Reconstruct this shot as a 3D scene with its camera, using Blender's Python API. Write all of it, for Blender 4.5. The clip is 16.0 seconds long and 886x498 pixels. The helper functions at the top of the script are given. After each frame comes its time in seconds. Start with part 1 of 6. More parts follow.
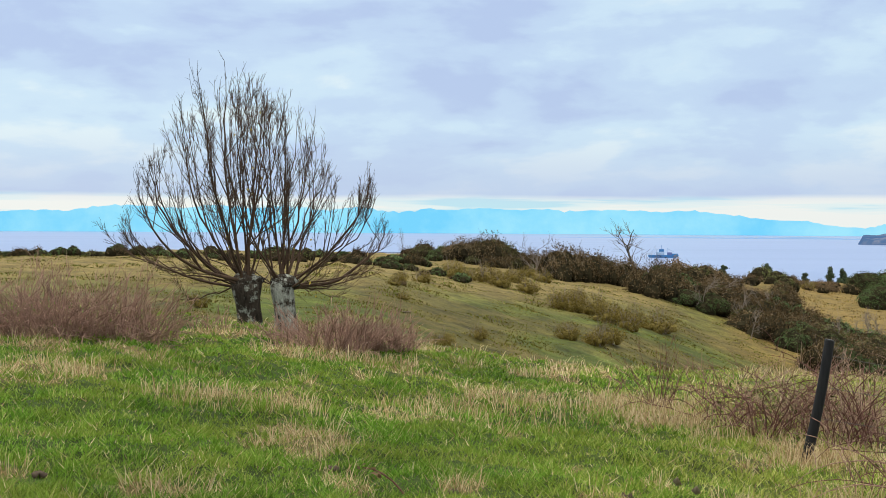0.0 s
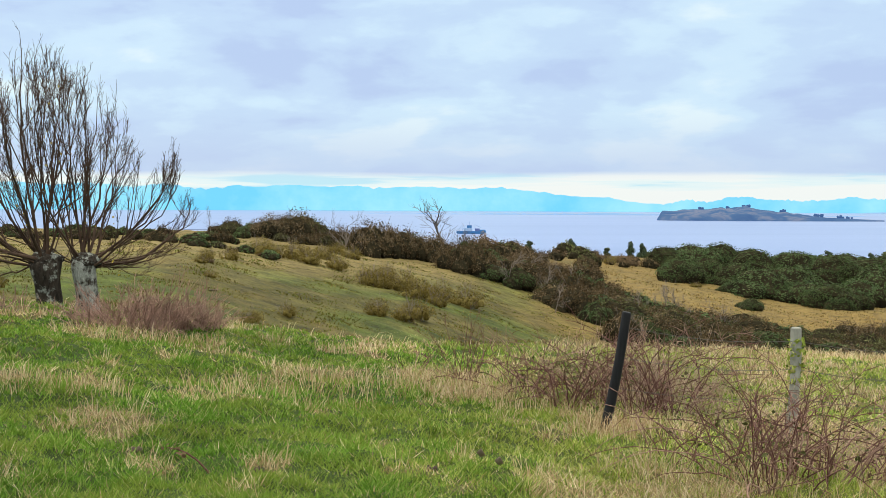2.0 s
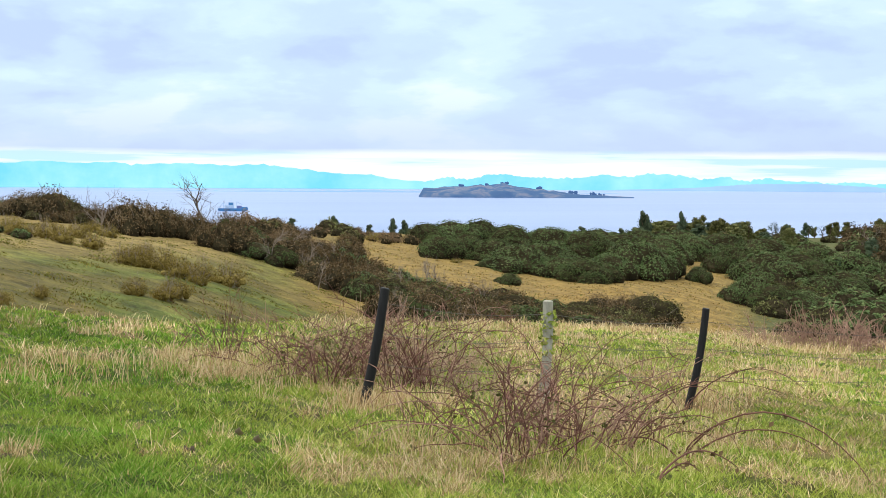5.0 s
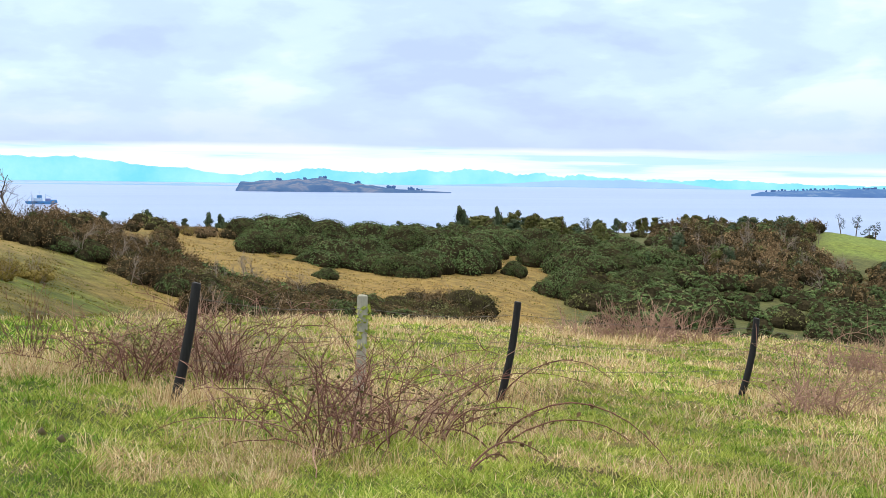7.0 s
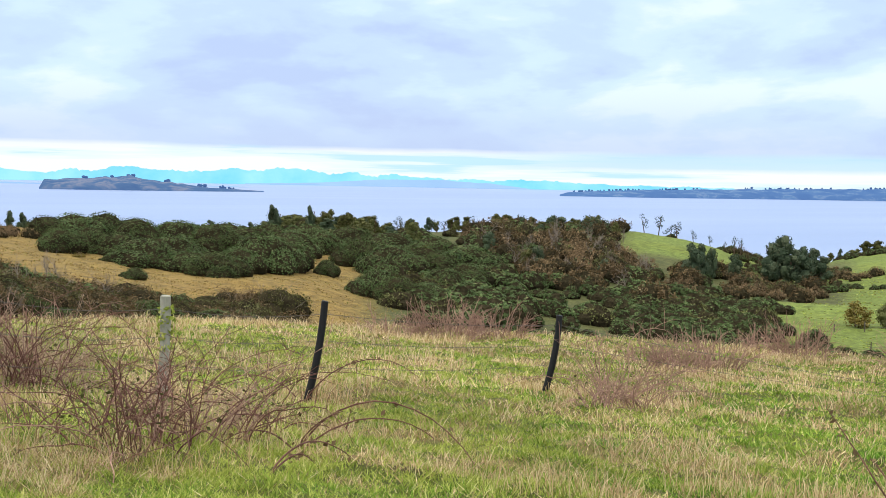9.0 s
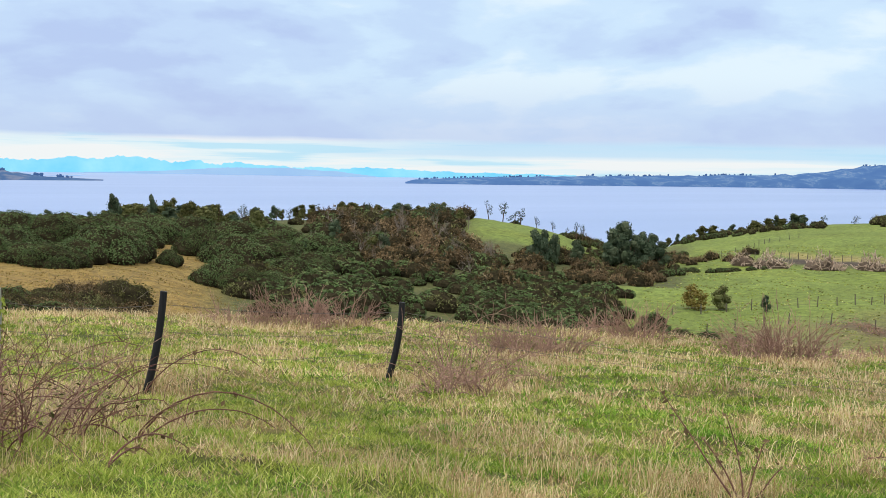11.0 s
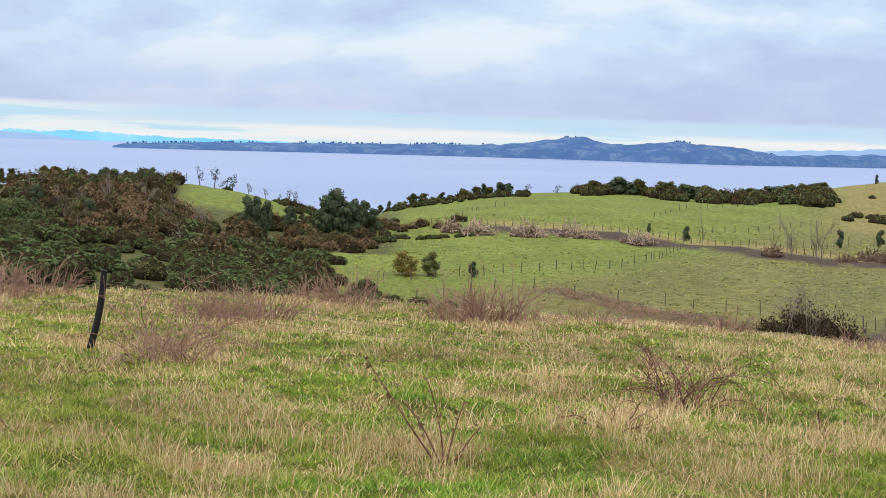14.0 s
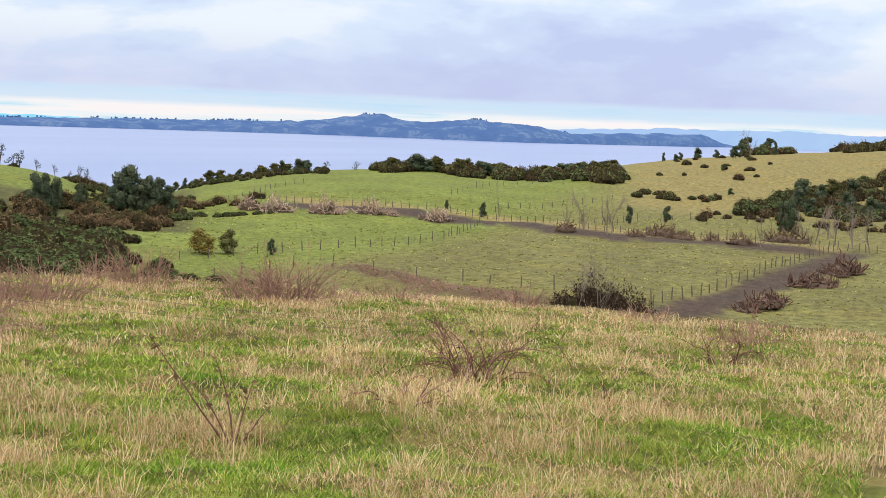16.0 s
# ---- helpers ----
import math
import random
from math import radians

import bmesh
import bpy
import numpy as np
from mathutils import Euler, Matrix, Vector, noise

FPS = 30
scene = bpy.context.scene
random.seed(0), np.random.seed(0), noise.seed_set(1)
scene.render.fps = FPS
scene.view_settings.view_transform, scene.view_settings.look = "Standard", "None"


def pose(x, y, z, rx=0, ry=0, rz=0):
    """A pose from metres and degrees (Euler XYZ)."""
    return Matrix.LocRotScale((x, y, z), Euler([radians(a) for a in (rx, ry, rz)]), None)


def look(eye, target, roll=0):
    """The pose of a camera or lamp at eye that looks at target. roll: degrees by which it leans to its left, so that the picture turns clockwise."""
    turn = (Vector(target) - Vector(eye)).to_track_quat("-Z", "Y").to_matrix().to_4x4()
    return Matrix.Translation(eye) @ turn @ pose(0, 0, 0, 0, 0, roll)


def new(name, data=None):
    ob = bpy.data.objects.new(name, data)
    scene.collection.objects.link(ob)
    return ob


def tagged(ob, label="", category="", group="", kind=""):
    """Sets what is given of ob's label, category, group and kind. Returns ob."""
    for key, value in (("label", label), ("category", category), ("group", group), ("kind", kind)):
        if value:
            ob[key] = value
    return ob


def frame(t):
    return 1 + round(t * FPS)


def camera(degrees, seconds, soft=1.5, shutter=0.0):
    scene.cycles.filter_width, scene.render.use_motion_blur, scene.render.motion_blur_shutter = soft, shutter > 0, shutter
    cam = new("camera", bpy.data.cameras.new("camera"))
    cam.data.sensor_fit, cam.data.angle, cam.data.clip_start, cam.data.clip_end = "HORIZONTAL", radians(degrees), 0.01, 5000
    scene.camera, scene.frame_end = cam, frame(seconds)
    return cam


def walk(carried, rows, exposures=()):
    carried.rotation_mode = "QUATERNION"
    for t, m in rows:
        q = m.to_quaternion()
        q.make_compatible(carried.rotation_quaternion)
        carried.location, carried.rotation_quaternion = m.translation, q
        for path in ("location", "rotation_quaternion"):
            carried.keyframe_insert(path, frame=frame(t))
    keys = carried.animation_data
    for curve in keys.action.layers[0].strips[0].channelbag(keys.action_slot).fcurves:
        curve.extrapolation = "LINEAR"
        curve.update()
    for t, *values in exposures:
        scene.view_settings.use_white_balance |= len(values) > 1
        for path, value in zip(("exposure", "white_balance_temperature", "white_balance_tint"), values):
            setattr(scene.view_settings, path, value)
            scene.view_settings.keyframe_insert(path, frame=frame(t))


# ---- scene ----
# The camera turns almost on the spot, held about 0.3 m before the body that carries it.
cam = camera(37.17, 16.0, soft=0.6)
EYE = 1.6
ROWS = [  # seconds, x, y, bearing to the right of +y, pitch, roll
    (0.0, -0.000, 0.000, 0.00, -1.06, 0.35),
    (0.5, 0.006, -0.009, 1.92, -1.26, 0.29),
    (1.0, 0.018, -0.022, 4.18, -1.49, 0.28),
    (1.5, 0.026, -0.030, 6.19, -1.75, 0.25),
    (2.0, 0.028, -0.034, 8.27, -2.03, 0.27),
    (2.5, 0.029, -0.042, 9.55, -2.29, 0.28),
    (3.0, 0.034, -0.046, 11.15, -2.51, 0.36),
    (3.5, 0.039, -0.044, 12.70, -2.66, 0.37),
    (4.0, 0.045, -0.055, 14.65, -2.76, 0.35),
    (6.5, 0.096, -0.074, 24.30, -3.18, 0.59),
    (7.0, 0.103, -0.082, 26.43, -3.14, 0.78),
    (7.5, 0.119, -0.080, 28.81, -3.06, 0.97),
    (8.0, 0.145, -0.075, 30.84, -3.03, 1.07),
    (8.5, 0.157, -0.103, 32.73, -3.03, 1.12),
    (11.0, 0.215, -0.159, 41.22, -3.46, 0.94),
    (11.5, 0.201, -0.181, 43.08, -3.70, 1.08),
    (12.0, 0.230, -0.163, 45.38, -3.91, 1.35),
    (12.5, 0.243, -0.161, 47.31, -4.08, 1.53),
    (13.0, 0.258, -0.171, 49.59, -4.28, 1.67),
    (13.5, 0.265, -0.182, 51.34, -4.44, 1.80),
    (14.0, 0.286, -0.188, 53.62, -4.60, 1.88),
    (14.5, 0.303, -0.197, 55.87, -4.76, 1.93),
    (15.0, 0.306, -0.214, 57.35, -4.93, 1.92),
    (15.5, 0.331, -0.220, 59.56, -5.09, 2.01),
    (16.0, 0.348, -0.246, 62.33, -5.29, 2.23),
]
walk(cam, [(t, pose(x, y, EYE, 90 + p, -r, -b)) for t, x, y, b, p, r in ROWS],
     [(0.0, -0.11, 6400, 6), (2.0, -0.03, 6330, 5), (4.0, 0.10, 6330, 6), (6.5, 0.19, 6330, 7), (8.5, 0.14, 6290, 8), (11.0, -0.06, 6220, 8), (12.5, -0.13, 6210, 9), (13.5, -0.12, 6330, 11), (14.5, -0.07, 6440, 13), (16.0, -0.02, 6600, 16)])

# ---- sky, sun, exposure ----
world = bpy.data.worlds.new("overcast_sky")
scene.world = world
world.use_nodes = True
wn, wl = world.node_tree.nodes, world.node_tree.links
wn.clear()


def wnode(kind, **sets):
    n = wn.new(kind)
    for key, value in sets.items():
        n.inputs[key.replace("_", " ")].default_value = value
    return n


def wmath(op, a, b=None, clamp=False):
    n = wn.new("ShaderNodeMath")
    n.operation, n.use_clamp = op, clamp
    for i, v in enumerate((a, b)):
        if v is None:
            continue
        if isinstance(v, (int, float)):
            n.inputs[i].default_value = v
        else:
            wl.new(v, n.inputs[i])
    return n.outputs[0]


def wramp(src, stops):
    n = wn.new("ShaderNodeValToRGB")
    n.color_ramp.interpolation = "EASE"
    while len(n.color_ramp.elements) < len(stops):
        n.color_ramp.elements.new(0.5)
    for e, (p, c) in zip(n.color_ramp.elements, stops):
        e.position, e.color = p, (*c, 1)
    wl.new(src, n.inputs[0])
    return n.outputs[0]


def wmix(f, a, b):
    n = wn.new("ShaderNodeMix")
    n.data_type = "RGBA"
    if isinstance(f, (int, float)):
        n.inputs[0].default_value = f
    else:
        wl.new(f, n.inputs[0])
    for i, v in ((6, a), (7, b)):
        if isinstance(v, tuple):
            n.inputs[i].default_value = (*v, 1)
        else:
            wl.new(v, n.inputs[i])
    return n.outputs[2]


coord = wn.new("ShaderNodeTexCoord").outputs["Generated"]


def wnoise(scale, size, detail, rough, off=0.0, distort=0.0):
    m = wn.new("ShaderNodeMapping")
    m.inputs["Scale"].default_value = scale
    m.inputs["Location"].default_value = (off, off * 0.7, off * 0.3)
    wl.new(coord, m.inputs[0])
    n = wnode("ShaderNodeTexNoise", Scale=size, Detail=detail, Roughness=rough, Distortion=distort)
    wl.new(m.outputs[0], n.inputs["Vector"])
    return n.outputs["Fac"]


sep = wn.new("ShaderNodeSeparateXYZ")
wl.new(coord, sep.inputs[0])
up = sep.outputs[2]
sky = wn.new("ShaderNodeTexSky")
sky.sky_type, sky.sun_disc = "NISHITA", False
SUN_HEIGHT, SUN_BEARING = 38.0, -60.0
sky.sun_elevation, sky.sun_rotation = radians(SUN_HEIGHT), radians(SUN_BEARING)
dim = wn.new("ShaderNodeVectorMath")
dim.operation = "SCALE"
dim.inputs["Scale"].default_value = 0.12
wl.new(sky.outputs[0], dim.inputs[0])
# the cloud deck: broad soft banks with paler billows on them
banks = wnoise((1.0, 1.0, 3.4), 4.6, 7.0, 0.52, 3.1, 0.25)
billows = wnoise((1.0, 1.0, 2.6), 13.0, 6.0, 0.5, 7.7, 0.15)
mixed = wmath("ADD", wmath("MULTIPLY", banks, 0.68), wmath("MULTIPLY", billows, 0.32))
deck = wramp(mixed, [(0.39, (0.54, 0.65, 0.93)), (0.47, (0.62, 0.76, 0.99)), (0.53, (0.70, 0.86, 1.03)), (0.60, (0.86, 0.97, 1.04))])
# lilac grey underside low down, a sharp lower edge, and a clear bright strip between the deck and the far hills
edge = wmath("ADD", up, wmath("MULTIPLY", wmath("SUBTRACT", wnoise((1.6, 1.6, 5.0), 6.0, 5.0, 0.55, 1.7), 0.5), 0.006))
under = wramp(edge, [(0.0, (1, 1, 1)), (0.022, (1, 1, 1)), (0.078, (0, 0, 0)), (0.2, (0, 0, 0))])
deck = wmix(wmath("MULTIPLY", under, 0.62), deck, (0.54, 0.63, 0.90))
strip_noise = wnoise((1.5, 1.5, 30.0), 4.0, 5.0, 0.55, 5.3)
strip = wramp(strip_noise, [(0.36, (0.60, 0.87, 1.0)), (0.47, (0.88, 0.98, 1.0)), (0.58, (1.0, 1.0, 0.98))])
turn = wmath("ARCTAN2", sep.outputs[0], sep.outputs[1])
open_sky = wramp(wmath("ADD", turn, wmath("MULTIPLY", up, -6.0)), [(0.50, (0, 0, 0)), (0.66, (1, 1, 1))])
blue_band = wramp(edge, [(0.0, (0, 0, 0)), (0.0085, (0, 0, 0)), (0.0125, (1, 1, 1)), (0.2, (1, 1, 1))])
strip = wmix(wmath("MULTIPLY", wmath("MULTIPLY", open_sky, blue_band), 0.8), strip, (0.55, 0.80, 1.0))
clear = wramp(edge, [(0.0, (1, 1, 1)), (0.0188, (1, 1, 1)), (0.0216, (0, 0, 0)), (0.2, (0, 0, 0))])
low = wmix(clear, deck, strip)
low = wmix(0.08, low, dim.outputs[0])
# an overcast sky is about three times as bright overhead as low down, and whiter
zenith = wmath("ADD", 1.0, wmath("MULTIPLY", wmath("SMOOTH_MIN", wmath("MAXIMUM", wmath("SUBTRACT", up, 0.2), 0.0), 0.6), 4.1))
high = wmath("MULTIPLY", wmath("MAXIMUM", wmath("SUBTRACT", up, 0.2), 0.0), 2.5, True)
low = wmix(high, low, (0.88, 0.86, 0.82))
gain = wn.new("ShaderNodeVectorMath")
gain.operation = "SCALE"
wl.new(low, gain.inputs[0])
wl.new(zenith, gain.inputs["Scale"])
back = wn.new("ShaderNodeBackground")
back.inputs["Strength"].default_value = 1.0
wl.new(gain.outputs[0], back.inputs[0])
wl.new(back.outputs[0], wn.new("ShaderNodeOutputWorld").inputs[0])

sun = new("sun", bpy.data.lights.new("sun", "SUN"))
sun.data.energy, sun.data.angle, sun.data.color = 1.1, radians(14), (1.0, 0.94, 0.85)
sun.matrix_world = look((0, 0, 0), (-math.sin(radians(SUN_BEARING)) * math.cos(radians(SUN_HEIGHT)), -math.cos(radians(SUN_BEARING)) * math.cos(radians(SUN_HEIGHT)), -math.sin(radians(SUN_HEIGHT))))

# ---- the lie of the land ----
SEA = -30.4
BEARING = [-30, -15, -3, 8, 16, 24, 33, 42, 46, 48, 50, 52, 54, 58, 63, 67, 71, 76, 85]
BROW_D = [27, 28, 24, 23, 27, 33, 41, 47, 50, 51, 52, 51, 50, 48, 46, 43, 39, 36, 34]
DALE_D = [38, 40, 38, 50, 75, 95, 100, 105, 112, 116, 120, 121, 122, 125, 128, 130, 128, 125, 120]
DALE_Z = [-1.2, -1.2, -1.6, -4.0, -7.5, -9.5, -13, -16, -16.6, -16.8, -17, -17.2, -17.3, -17.5, -17.8, -18, -18, -18, -18.5]
RIDGE_D = [75, 75, 80, 110, 170, 220, 270, 300, 303, 300, 310, 360, 390, 400, 400, 375, 500, 540, 560]
RIDGE_Z = [-0.3, -0.3, -0.5, -3.2, -6.5, -9.2, -10.5, -11.0, -13.5, -18, -20.5, -18.9, -16.4, -13.4, -13.2, -14.8, -9.0, -4.8, 1.8]
SHORE_D = [300, 300, 330, 380, 400, 430, 450, 480, 470, 460, 470, 540, 600, 650, 680, 680, 750, 850, 950]
FLATNESS = [1, 1, 1, 1, 1, 1, 1.2, 1.6, 1.8, 2, 2, 2.3, 2.5, 2.5, 2.5, 3, 5, 4.5, 4]


def smooth(a, b, v):
    k = np.clip((v - a) / (b - a), 0, 1)
    return k * k * (3 - 2 * k)


def bearing(x, y):
    """Degrees to the right of +y; behind the standpoint it folds back, so that the land closes without a seam."""
    k = (np.degrees(np.arctan2(x, y)) - 27.5 + 180) % 360 - 180
    return 27.5 + np.where(np.abs(k) < 100, k, np.sign(k) * 1.25 * (180 - np.abs(k)))


def by_bearing(table, b):
    total = 0
    for off in (-2, -1, 0, 1, 2):
        total = total + np.interp(b + off, BEARING, table)
    return total / 5


def wave(x, y, size, seed):
    """Smooth noise between about -1 and 1, of the given wavelength in metres."""
    rng = np.random.RandomState(seed)
    total = 0
    for i in range(7):
        a, ph, k = rng.uniform(0, 6.283), rng.uniform(0, 6.283), rng.uniform(0.6, 1.7)
        total = total + np.sin(6.283 / size * k * (x * np.cos(a) + y * np.sin(a)) + ph + 1.3 * np.sin(6.283 / size * 0.6 * (y * np.cos(a) - x * np.sin(a)) + 2 * ph))
    return total / 3.2


def height(x, y):
    x, y = np.asarray(x, float), np.asarray(y, float)
    d = np.hypot(x, y)
    b = bearing(x, y)
    bd, dd, dz, rd, rz, sd, fl = (by_bearing(tb, b) for tb in (BROW_D, DALE_D, DALE_Z, RIDGE_D, RIDGE_Z, SHORE_D, FLATNESS))
    u = np.minimum(d, bd) / np.maximum(d, 0.01)
    top = -0.092 * np.clip(x * u, -60, 60) - 0.026 * np.clip(y * u, -60, 60)
    k = np.clip((d - bd * 0.9) / (dd - bd * 0.9), 0, 1)
    z = top + (dz - top) * (k * k * (3 - 2 * k)) * 0.7 + (dz - top) * 0.3 * k
    z = z + (rz - dz) * smooth(dd, rd, d) ** fl
    z = z + (SEA - 6 - rz) * smooth(rd * 1.02, sd * 1.1, d) ** 1.3
    z = z + 2.0 * np.exp(-((x - 206) ** 2 + (y - 214) ** 2) / (2 * 27.0 ** 2))
    rough = smooth(4, 12, d)
    z = z + smooth(3, 6, d) * smooth(58, 40, d) * (0.026 * wave(x, y, 1.0, 6) + 0.017 * wave(x, y, 0.45, 7))
    z = z + rough * (0.045 * wave(x, y, 2.3, 3) + 0.045 * wave(x, y, 6.5, 4)) + smooth(45, 120, d) * 0.35 * wave(x, y, 33, 5)
    return z


def at(b, d):
    """x, y at a bearing (degrees to the right of +y) and a distance from the standpoint."""
    return d * math.sin(radians(b)), d * math.cos(radians(b))


def ground(x, y):
    return float(height(x, y))

# ---- materials ----
class Mat:
    """A small helper round one node material."""

    def __init__(self, name):
        self.m = bpy.data.materials.new(name)
        self.m.use_nodes = True
        self.n, self.l = self.m.node_tree.nodes, self.m.node_tree.links
        self.b = self.n["Principled BSDF"]
        self.out = self.n["Material Output"]

    def add(self, kind, **sets):
        n = self.n.new(kind)
        for key, value in sets.items():
            n.inputs[key.replace("_", " ")].default_value = value
        return n

    def coords(self, what="Object", scale=(1, 1, 1)):
        m = self.add("ShaderNodeMapping", Scale=scale)
        self.l.new(self.add("ShaderNodeTexCoord").outputs[what], m.inputs[0])
        return m.outputs[0]

    def noise(self, size, detail=4.0, rough=0.55, scale=(1, 1, 1), distort=0.0):
        n = self.add("ShaderNodeTexNoise", Scale=size, Detail=detail, Roughness=rough, Distortion=distort)
        self.l.new(self.coords(scale=scale), n.inputs["Vector"])
        return n.outputs["Fac"]

    def ramp(self, src, stops):
        n = self.add("ShaderNodeValToRGB")
        while len(n.color_ramp.elements) < len(stops):
            n.color_ramp.elements.new(0.5)
        for e, (p, c) in zip(n.color_ramp.elements, stops):
            e.position, e.color = p, ((c, c, c, 1) if isinstance(c, (int, float)) else (*c, 1))
        self.l.new(src, n.inputs[0])
        return n.outputs[0]

    def mix(self, f, a, b, blend="MIX"):
        n = self.add("ShaderNodeMix")
        n.data_type, n.blend_type = "RGBA", blend
        for i, v in ((0, f), (6, a), (7, b)):
            if isinstance(v, (int, float)):
                n.inputs[i].default_value = v
            elif isinstance(v, tuple):
                n.inputs[i].default_value = (*v, 1)
            else:
                self.l.new(v, n.inputs[i])
        return n.outputs[2]

    def base(self, col, rough=0.8, metal=0.0, spec=0.3):
        if isinstance(col, tuple):
            self.b.inputs["Base Color"].default_value = (*col, 1)
        else:
            self.l.new(col, self.b.inputs["Base Color"])
        self.b.inputs["Roughness"].default_value = rough
        self.b.inputs["Metallic"].default_value = metal
        self.b.inputs["Specular IOR Level"].default_value = spec
        return self

    def bump(self, src, strength=0.4, depth=0.02):
        n = self.add("ShaderNodeBump", Strength=strength, Distance=depth)
        self.l.new(src, n.inputs["Height"])
        self.l.new(n.outputs[0], self.b.inputs["Normal"])
        return self

    def through_light(self, col, share=0.3):
        t = self.add("ShaderNodeBsdfTranslucent")
        self.l.new(col, t.inputs[0])
        x = self.add("ShaderNodeMixShader", Fac=share)
        self.l.new(self.b.outputs[0], x.inputs[1])
        self.l.new(t.outputs[0], x.inputs[2])
        self.l.new(x.outputs[0], self.out.inputs[0])
        return self


def leaf_mat(name, stops, share=0.25, rough=0.6, blotch=0.0, blotch_col=(0.2, 0.1, 0.05), vary=0.4):
    """Foliage whose every leaf or blade differs a little; stops: dark to light."""
    m = Mat(name)
    isle = m.add("ShaderNodeNewGeometry").outputs["Random Per Island"]
    col = m.ramp(isle, stops)
    each = m.add("ShaderNodeObjectInfo").outputs["Random"]
    col = m.mix(m.ramp(each, [(0.0, 0.0), (1.0, vary)]), col, m.mix(1.0, col, (0.50, 0.46, 0.40) if vary > 0.5 else (0.72, 0.66, 0.5), "MULTIPLY"))
    tone = m.add("ShaderNodeAttribute")
    tone.attribute_name = "tone"
    own = m.add("ShaderNodeMath")
    own.operation = "ADD"
    own.inputs[1].default_value = 1.0
    m.l.new(tone.outputs["Fac"], own.inputs[0])
    col = m.mix(1.0, col, own.outputs[0], "MULTIPLY")
    drift = m.ramp(m.noise(0.28, 3, 0.5), [(0.3, 0.72), (0.7, 1.32)])
    col = m.mix(1.0, col, drift, "MULTIPLY")
    if blotch:
        patch = m.ramp(m.noise(0.9, 4), [(0.42, 0.0), (0.6, blotch)])
        col = m.mix(patch, col, blotch_col)
    m.base(col, max(rough, 0.75), 0, 0.04)
    m.through_light(col, share)
    return m.m


def ground_mat():
    m = Mat("pasture_turf")
    cover = m.add("ShaderNodeAttribute")
    cover.attribute_name = "cover"
    c = cover.outputs["Color"]
    fine, mid, big = m.noise(7.0, 6, 0.7), m.noise(0.8, 6, 0.68), m.noise(0.07, 5, 0.6)
    c = m.mix(1.0, c, m.ramp(fine, [(0.25, 0.5), (0.75, 1.5)]), "MULTIPLY")
    c = m.mix(1.0, c, m.ramp(mid, [(0.32, 0.5), (0.68, 1.45)]), "MULTIPLY")
    c = m.mix(m.ramp(big, [(0.45, 0.0), (0.7, 0.3)]), c, m.mix(1.0, c, (1.25, 1.0, 0.7), "MULTIPLY"))
    m.base(c, 0.9, 0, 0.1).bump(fine, 0.7, 0.05)
    return m.m


def sea_mat():
    m = Mat("sea_water")
    swell = m.noise(0.02, 5, 0.6, (1, 2.2, 1))
    ripples = m.noise(0.35, 4, 0.6, (1, 2.0, 1))
    streak = m.noise(0.0022, 4, 0.6, (0.4, 3.0, 1))
    m.base(m.ramp(streak, [(0.35, (0.09, 0.14, 0.29)), (0.65, (0.14, 0.19, 0.35))]), 0.28, 0, 0.5)
    m.bump(m.mix(0.5, swell, ripples), 0.35, 0.6)
    return m.m


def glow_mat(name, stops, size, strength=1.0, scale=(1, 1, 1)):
    """Far backdrop without shading: its hazy air colour is painted in and glows."""
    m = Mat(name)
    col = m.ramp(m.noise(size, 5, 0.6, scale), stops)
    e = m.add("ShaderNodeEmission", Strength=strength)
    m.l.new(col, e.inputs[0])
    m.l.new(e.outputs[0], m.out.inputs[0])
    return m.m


def bark_mat(name, stops, size=18, rough=0.9, depth=0.02):
    m = Mat(name)
    g = m.noise(size, 5, 0.65, (1, 1, 0.25))
    col = m.mix(0.5, m.ramp(g, stops), m.ramp(m.noise(3.5, 4), stops))
    m.base(col, rough, 0, 0.2).bump(g, 0.7, depth)
    return m.m


M_TURF, M_SEA = ground_mat(), sea_mat()
M_GRASS = leaf_mat("green_grass", [(0.0, (0.050, 0.092, 0.012)), (0.45, (0.100, 0.212, 0.018)), (0.8, (0.18, 0.315, 0.042)), (0.93, (0.30, 0.36, 0.09)), (1.0, (0.46, 0.42, 0.17))], 0.3, 0.6, 0.4, (0.25, 0.26, 0.045))
M_GRASSDRY = leaf_mat("yellowing_grass", [(0.0, (0.11, 0.138, 0.022)), (0.45, (0.25, 0.315, 0.052)), (0.85, (0.43, 0.47, 0.11)), (1.0, (0.64, 0.56, 0.28))], 0.3, 0.6, 0.35, (0.31, 0.33, 0.06))
M_STRAW = leaf_mat("dry_grass", [(0.0, (0.27, 0.175, 0.085)), (0.5, (0.50, 0.365, 0.205)), (0.9, (0.70, 0.56, 0.37)), (1.0, (0.24, 0.27, 0.06))], 0.25)
M_DARKLEAF = leaf_mat("dark_evergreen_leaves", [(0.0, (0.044, 0.070, 0.024)), (0.6, (0.074, 0.108, 0.038)), (0.93, (0.105, 0.138, 0.052)), (1.0, (0.17, 0.175, 0.08))], 0.12, 0.5, vary=0.8)
M_OLIVE = leaf_mat("olive_leaves", [(0.0, (0.060, 0.062, 0.020)), (0.6, (0.108, 0.116, 0.040)), (1.0, (0.20, 0.19, 0.08))], 0.2, vary=0.8)
M_BROWNLEAF = leaf_mat("brown_scrub_leaves", [(0.0, (0.066, 0.045, 0.022)), (0.6, (0.145, 0.100, 0.050)), (0.93, (0.22, 0.155, 0.082)), (1.0, (0.34, 0.28, 0.19))], 0.15, vary=1.0)
